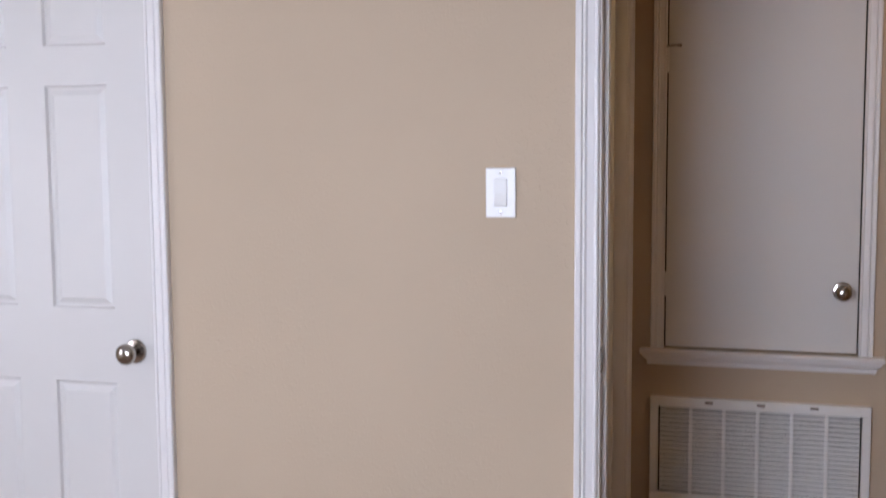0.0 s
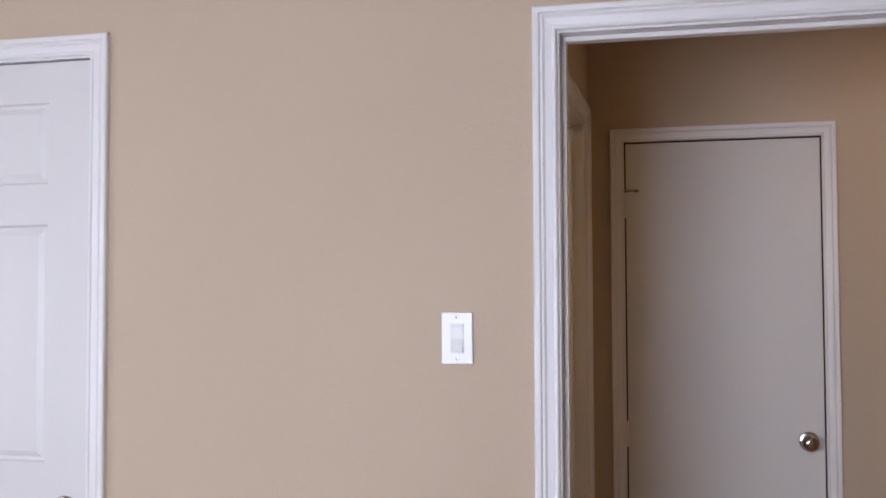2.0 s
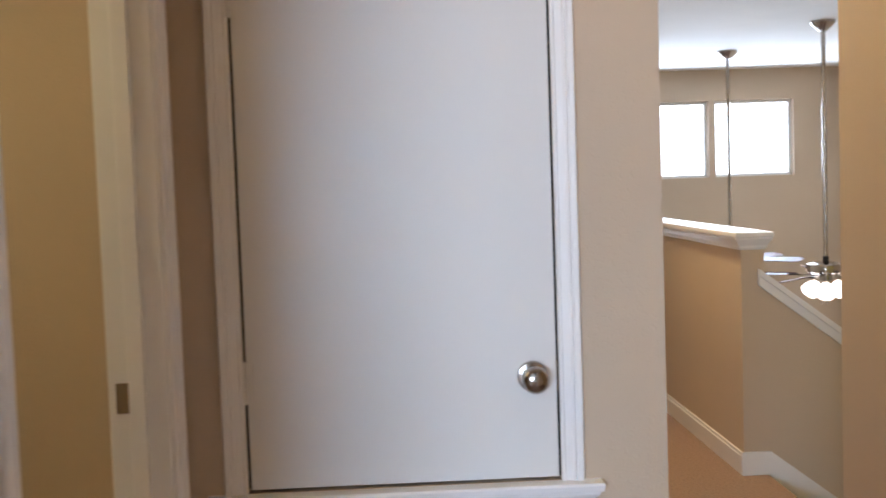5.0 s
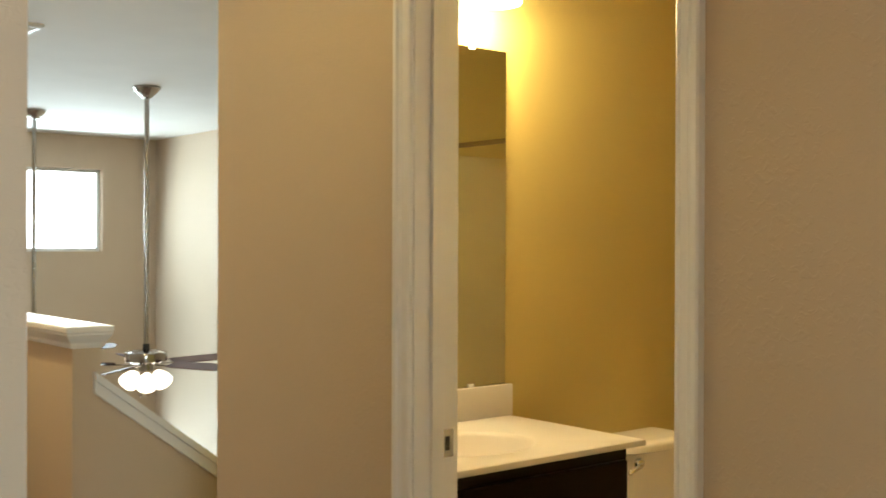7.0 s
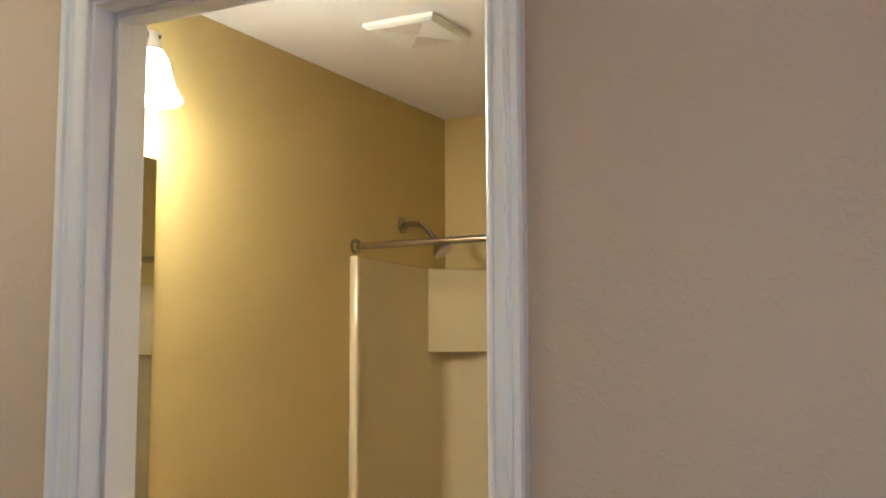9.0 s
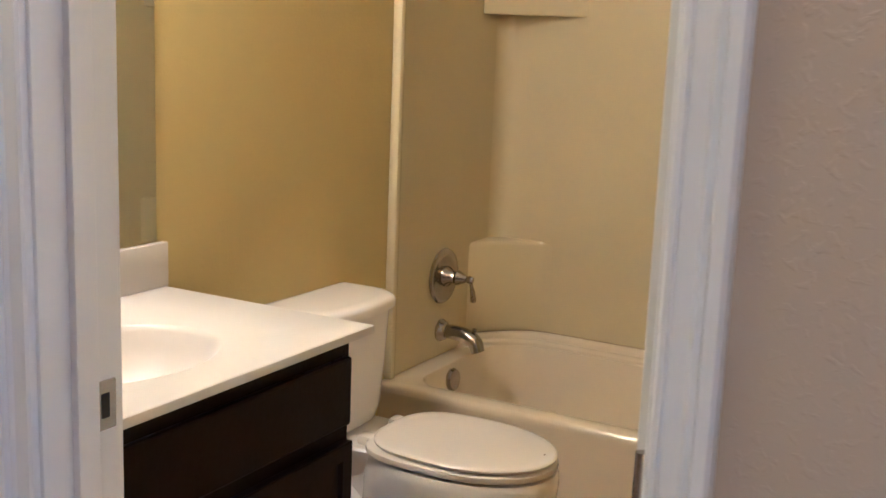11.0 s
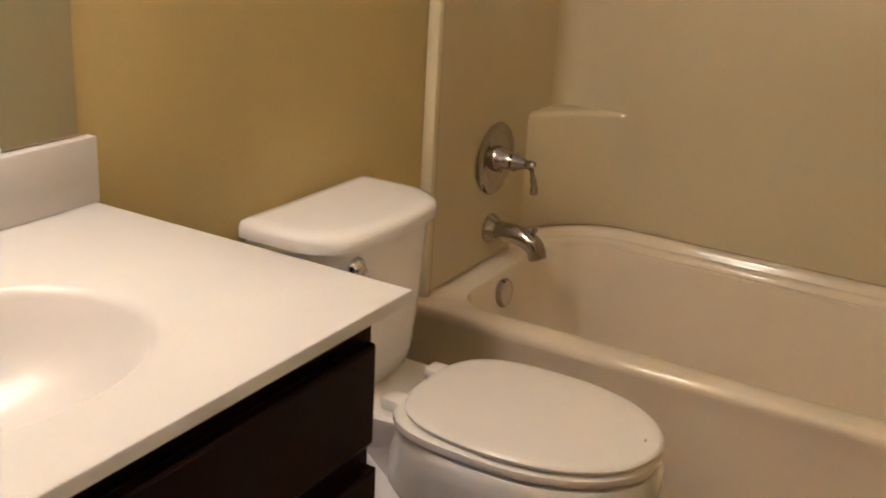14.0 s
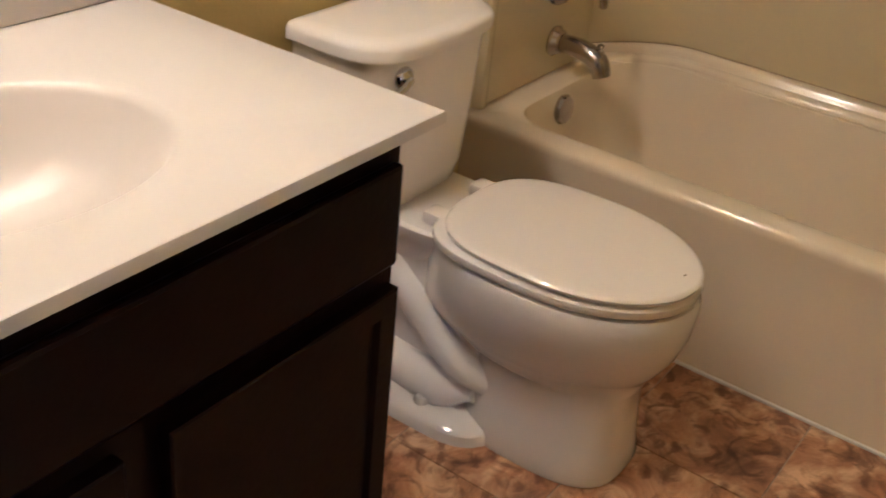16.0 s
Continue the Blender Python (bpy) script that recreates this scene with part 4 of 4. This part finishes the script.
bm = bmesh.new()
loft(bm, [tank_ring(0.397, 0.14, 2.47, 2.6, 0.008), tank_ring(0.405, 0.155, 2.463, 2.612, 0.01), tank_ring(0.44, 0.167, 2.458, 2.622, 0.012), tank_ring(0.56, 0.178, 2.456, 2.628, 0.022), tank_ring(0.706, 0.186, 2.452, 2.63, 0.026)])
part("tank", at_toilet(bm), PORCELAIN, toilet, "white porcelain tank", True)
bm = bmesh.new()
loft(bm, [tank_ring(0.7065, 0.187, 2.45, 2.632, 0.027), tank_ring(0.712, 0.196, 2.44, 2.636, 0.03), tank_ring(0.73, 0.196, 2.44, 2.636, 0.03), tank_ring(0.738, 0.192, 2.444, 2.634, 0.03), tank_ring(0.743, 0.182, 2.454, 2.626, 0.029), tank_ring(0.745, 0.166, 2.472, 2.61, 0.024)])
part("tank_lid", at_toilet(bm), PORCELAIN, toilet, "white porcelain tank lid", True)
bm = bmesh.new()
lathe(bm, [(0.0, 0.0), (0.02, 0.0), (0.021, 0.005), (0.018, 0.012), (0.008, 0.02), (0.0, 0.021)], pose(3.235, 2.44, 0.676, 90, 0, 0), 20)
tube(bm, smooth_path([(3.235, 2.42, 0.676), (3.215, 2.412, 0.674), (3.185, 2.412, 0.665), (3.165, 2.416, 0.655)]), [0.007] * 12 + [0.008] * 6 + [0.006], 10)
part("flush_lever", at_toilet(bm), CHROME, toilet, "chrome flush lever", True)

# ---- bathtub ----
tub = tagged(new("bathtub"), "almond acrylic alcove bathtub with a straight apron", "bathtub", kind="thing")
UX0, UX1, UY0, UY1, UZ = 3.745, BX1 - 0.002, BS + 0.002, BN - 0.002, 0.391
tub.matrix_world = pose((UX0 + UX1) / 2, (UY0 + UY1) / 2, 0)


def at_tub(bm):
    bmesh.ops.translate(bm, verts=bm.verts, vec=(-(UX0 + UX1) / 2, -(UY0 + UY1) / 2, 0))
    return bm


def round_rect(x0, x1, y0, y1, z, front, n=8, back=None):
    """Four rounded corners; back: the radius at the wall side."""
    ring, far = [], front if back is None else back
    for px, py, a0, r in ((x1 - far, y1 - far, 0, far), (x0 + front, y1 - front, 90, front), (x0 + front, y0 + front, 180, front), (x1 - far, y0 + far, 270, far)):
        for k in range(n):
            a = radians(a0 + 90 * k / (n - 1))
            ring.append((px + r * math.cos(a), py + r * math.sin(a), z))
    return ring


bm = bmesh.new()
IX0, IX1, IY0, IY1 = UX0 + 0.075, UX1 - 0.085, UY0 + 0.1, UY1 - 0.085
loft(bm, [
    round_rect(UX0 + 0.008, UX1, UY0, UY1, 0.003, 0.004), round_rect(UX0 + 0.008, UX1, UY0, UY1, 0.31, 0.004), round_rect(UX0 + 0.006, UX1, UY0, UY1, 0.345, 0.004),
    round_rect(UX0, UX1, UY0, UY1, 0.364, 0.006), round_rect(UX0, UX1, UY0, UY1, UZ - 0.012, 0.006), round_rect(UX0 + 0.004, UX1, UY0, UY1, UZ - 0.004, 0.006), round_rect(UX0 + 0.012, UX1, UY0, UY1, UZ, 0.006),
    round_rect(IX0 - 0.012, IX1 + 0.012, IY0 - 0.012, IY1 + 0.012, UZ, 0.1, back=0.15), round_rect(IX0 - 0.003, IX1 + 0.003, IY0 - 0.003, IY1 + 0.003, UZ - 0.004, 0.095, back=0.15), round_rect(IX0, IX1, IY0, IY1, UZ - 0.014, 0.09, back=0.15),
    round_rect(IX0 + 0.02, IX1 - 0.02, IY0 + 0.03, IY1 - 0.012, 0.28, 0.09, back=0.15), round_rect(IX0 + 0.035, IX1 - 0.04, IY0 + 0.08, IY1 - 0.03, 0.14, 0.1), round_rect(IX0 + 0.06, IX1 - 0.06, IY0 + 0.13, IY1 - 0.06, 0.085, 0.11), round_rect(IX0 + 0.12, IX1 - 0.12, IY0 + 0.2, IY1 - 0.12, 0.075, 0.1)])
part("shell", at_tub(bm), TUB, tub, smooth=True)


def deck_line(off):
    """The ledge's front edge along the back wall, swept forward round both corners."""
    xw, pts = BX1 - 0.02, []
    for k in range(17):
        t = k / 16
        pts.append((xw - 0.187 * (1 - t) ** 1.9 - off, UY1 - 0.017 - 0.226 * t))
    return pts + [(x, UY0 + UY1 - y) for x, y in reversed(pts)]


bm = bmesh.new()
loft(bm, [[(x, y, UZ + dz) for x, y in deck_line(off)] + [(UX1, UY0, UZ + dz), (UX1, UY1, UZ + dz)] for off, dz in (
    (0.056, -0.003), (0.055, 0.006), (0.05, 0.013), (0.042, 0.016), (0.032, 0.017), (0.029, 0.021), (0.027, 0.03), (0.021, 0.036), (0.01, 0.038), (0.001, 0.038))])
part("back_deck", at_tub(bm), TUB, tub, "stepped almond deck along the wall", True)
bm = bmesh.new()
lathe(bm, [(0.0, 0.0), (0.036, 0.0), (0.038, 0.008), (0.034, 0.016), (0.022, 0.02), (0.0, 0.018)], pose(4.055, IY1 - 0.004, 0.336, 86, 0, 0), 28)
ov = part("overflow_plate", at_tub(bm), NICKEL, tub, "round brushed nickel overflow plate", True)
bm = bmesh.new()
add_box(bm, UX0 + 0.001, UX0 + 0.009, UY0, UY1, 0.001, 0.008, 0.002)
part("caulk_bead", at_tub(bm), CAULK, tub, "white caulk line at the floor")

# tub surround
sur = tagged(new("shower_surround"), "almond acrylic shower surround with corner shelves", "shower surround", kind="thing")
SZ0, SZ1, SX = UZ + 0.002, 1.832, 3.788
sur.matrix_world = pose(BX1, BN, SZ0)


def at_sur(bm):
    bmesh.ops.translate(bm, verts=bm.verts, vec=(-BX1, -BN, -SZ0))
    return bm


bm = bmesh.new()
add_box(bm, SX, BX1 - 0.001, BN - 0.018, BN - 0.001, SZ0, SZ1, 0.004)
part("end_panel", at_sur(bm), ACRYLIC, sur)
bm = bmesh.new()
add_box(bm, SX, BX1 - 0.001, BS + 0.001, BS + 0.018, SZ0, SZ1, 0.004)
part("end_panel", at_sur(bm), ACRYLIC, sur)
bm = bmesh.new()
add_box(bm, BX1 - 0.02, BX1 - 0.001, BS + 0.019, BN - 0.019, SZ0 + 0.034, SZ1, 0.002)
part("back_panel", at_sur(bm), ACRYLIC, sur)
for y0, y1 in ((BN - 0.034, BN - 0.001), (BS + 0.001, BS + 0.034)):
    bm = bmesh.new()
    add_box(bm, SX - 0.012, SX + 0.016, y0, y1, SZ0, SZ1 + 0.002, 0.009)
    part("edge_flange", at_sur(bm), ACRYLIC, sur, "rounded front edge", True)


def corner_block(z0, z1, ex, ey, sy, power):
    """A filled corner with a softly bowed front; sy: -1 for the plumbing end."""
    bm = bmesh.new()
    yw = BN - 0.018 if sy < 0 else BS + 0.018
    xw = BX1 - 0.02
    pts = [(xw, yw)]
    for k in range(13):
        t = k / 12
        pts.append((xw - ex * (1 - t) ** power, yw + sy * ey * t))
    rings = []
    for z, g in ((z0, 0.003), (z0 + 0.003, 0.0005), (z0 + 0.006, 0), (z1 - 0.014, 0), (z1 - 0.005, 0.004), (z1, 0.014)):
        rings.append([pts[0] + (z,)] + [(min(xw, x + g), y - sy * g if (y - sy * g - yw) * sy > 0 else yw, z) for x, y in pts[1:]])
    loft(bm, rings)
    return bm


for sy in (-1, 1):
    part("lower_shelf", at_sur(corner_block(SZ0 + 0.0355, 0.746, 0.187, 0.226, sy, 1.9)), ACRYLIC, sur, "moulded lower corner shelf", True)
    part("upper_shelf", at_sur(corner_block(1.508, SZ1, 0.156, 0.3, sy, 1.3)), ACRYLIC, sur, "moulded upper corner shelf", True)
    bm = bmesh.new()
    yw = BN - 0.018 if sy < 0 else BS + 0.018
    prof = [(BX1 - 0.02, yw)] + [(BX1 - 0.02 - 0.055 * (1 - math.sin(math.pi / 2 * k / 8)), yw + sy * 0.055 * (1 - math.cos(math.pi / 2 * k / 8))) for k in range(9)]
    loft(bm, [[(x, y, z) for x, y in prof] for z in (0.745, 1.509)])
    part("corner_cove", at_sur(bm), ACRYLIC, sur, "rounded inner corner", True)
bm = bmesh.new()
tube(bm, [Vector((x - 0.0005, y, UZ + 0.0388)) for x, y in deck_line(0)], 0.0011, 8)
part("seam", at_sur(bm), GRIME, sur, "dull seam above the tub deck")

# tub and shower fittings
vv = tagged(new("shower_valve"), "brushed nickel shower valve with lever handle", "shower valve", kind="thing")
WY = BN - 0.019
vv.matrix_world = pose(4.102, WY, 0.663)
toward = pose(0, 0, 0, 90, 0, 0)
bm = bmesh.new()
lathe(bm, [(0.0, 0.0), (0.09, 0.0), (0.092, 0.004), (0.088, 0.01), (0.078, 0.013), (0.07, 0.01), (0.062, 0.009), (0.03, 0.011), (0.0, 0.011)], toward, 40)
part("escutcheon", bm, NICKEL, vv, "round stepped nickel plate", True)
bm = bmesh.new()
lathe(bm, [(0.0, 0.01), (0.034, 0.01), (0.032, 0.022), (0.024, 0.03), (0.02, 0.05), (0.025, 0.058), (0.017, 0.075), (0.01, 0.09), (0.013, 0.1), (0.009, 0.112), (0.0, 0.115)], toward, 24)
part("handle_stem", bm, NICKEL, vv, smooth=True)
bm = bmesh.new()
tube(bm, smooth_path([(0, -0.103, -0.004), (0.004, -0.108, -0.03), (0.006, -0.112, -0.055), (0.006, -0.113, -0.075)]), [0.006] * 7 + [0.0085] * 6 + [0.01] * 5 + [0.006], 12)
part("lever", bm, NICKEL, vv, smooth=True)

sp = tagged(new("tub_spout"), "brushed nickel tub spout with diverter knob", "tub spout", kind="thing")
sp.matrix_world = pose(4.1, WY, 0.481)
bm = bmesh.new()
lathe(bm, [(0.0, 0.0), (0.037, 0.0), (0.038, 0.005), (0.033, 0.01), (0.03, 0.02), (0.024, 0.026), (0.0, 0.026)], toward, 28)
part("flange", bm, NICKEL, sp, smooth=True)
bm = bmesh.new()
pts = smooth_path([(0, -0.02, 0.0), (0, -0.06, 0.0), (0, -0.1, -0.006), (0, -0.13, -0.022), (0, -0.143, -0.052)])
tube(bm, pts, [0.022 + 0.003 * math.sin(3 * i / len(pts)) for i in range(len(pts))], 20)
part("pipe", bm, NICKEL, sp, smooth=True)
bm = bmesh.new()
lathe(bm, [(0.0, 0.0), (0.004, 0.0), (0.004, 0.014), (0.008, 0.018), (0.008, 0.024), (0.0, 0.027)], pose(0, -0.128, 0.0), 14)
part("diverter_knob", bm, NICKEL, sp, smooth=True)

sh = tagged(new("shower_fixture"), "brushed nickel shower fixture with a bent arm", "shower fixture", kind="thing")
sh.matrix_world = pose(4.14, BN, 1.98)
bm = bmesh.new()
lathe(bm, [(0.0, 0.001), (0.032, 0.001), (0.032, 0.005), (0.02, 0.012), (0.0, 0.013)], toward, 24)
part("flange", bm, NICKEL, sh, smooth=True)
bm = bmesh.new()
tube(bm, smooth_path([(0, -0.01, 0), (0, -0.06, 0.002), (0, -0.1, -0.015), (0, -0.14, -0.06)]), 0.0105, 14)
part("arm", bm, NICKEL, sh, smooth=True)
bm = bmesh.new()
lathe(bm, [(0.0, 0.0), (0.012, 0.0), (0.015, 0.012), (0.013, 0.024), (0.022, 0.04), (0.036, 0.062), (0.037, 0.072), (0.0, 0.072)], pose(0, -0.133, -0.052) @ pose(0, 0, 0, 143, 0, 0), 24)
part("head", bm, NICKEL, sh, smooth=True)

rod = tagged(new("shower_curtain_rod"), "brushed nickel shower curtain rod between the walls", "curtain rod", kind="thing")
rod.matrix_world = pose(3.81, BN, 1.868)
bm = bmesh.new()
tube(bm, [(0, -0.01, 0), (0, -(BN - BS) + 0.01, 0)], 0.0125, 16)
part("tube", bm, NICKEL, rod, smooth=True)
for y, s in ((-0.001, 90), (-(BN - BS) + 0.001, -90)):
    bm = bmesh.new()
    lathe(bm, [(0.0, 0.0), (0.026, 0.0), (0.026, 0.012), (0.018, 0.02), (0.0, 0.022)], pose(0, y, 0, s, 0, 0), 20)
    part("bracket", bm, NICKEL, rod, smooth=True)

# ---- floor tiles of the bathroom ----
TILE = 0.305
for i in range(9):
    for k in range(6):
        x0, y0 = 1.926 + TILE * i, BS + TILE * k - 0.01
        x1, y1 = min(x0 + TILE - 0.003, BX1), min(y0 + TILE - 0.003, BN)
        x0, y0 = max(x0, 1.942), max(y0, BS)
        if x1 - x0 < 0.01 or y1 - y0 < 0.01:
            continue
        bm = bmesh.new()
        add_box(bm, x0, x1, y0, y1, -0.003, 0.0)
        part("tile", bm, SLATE, floor_b)
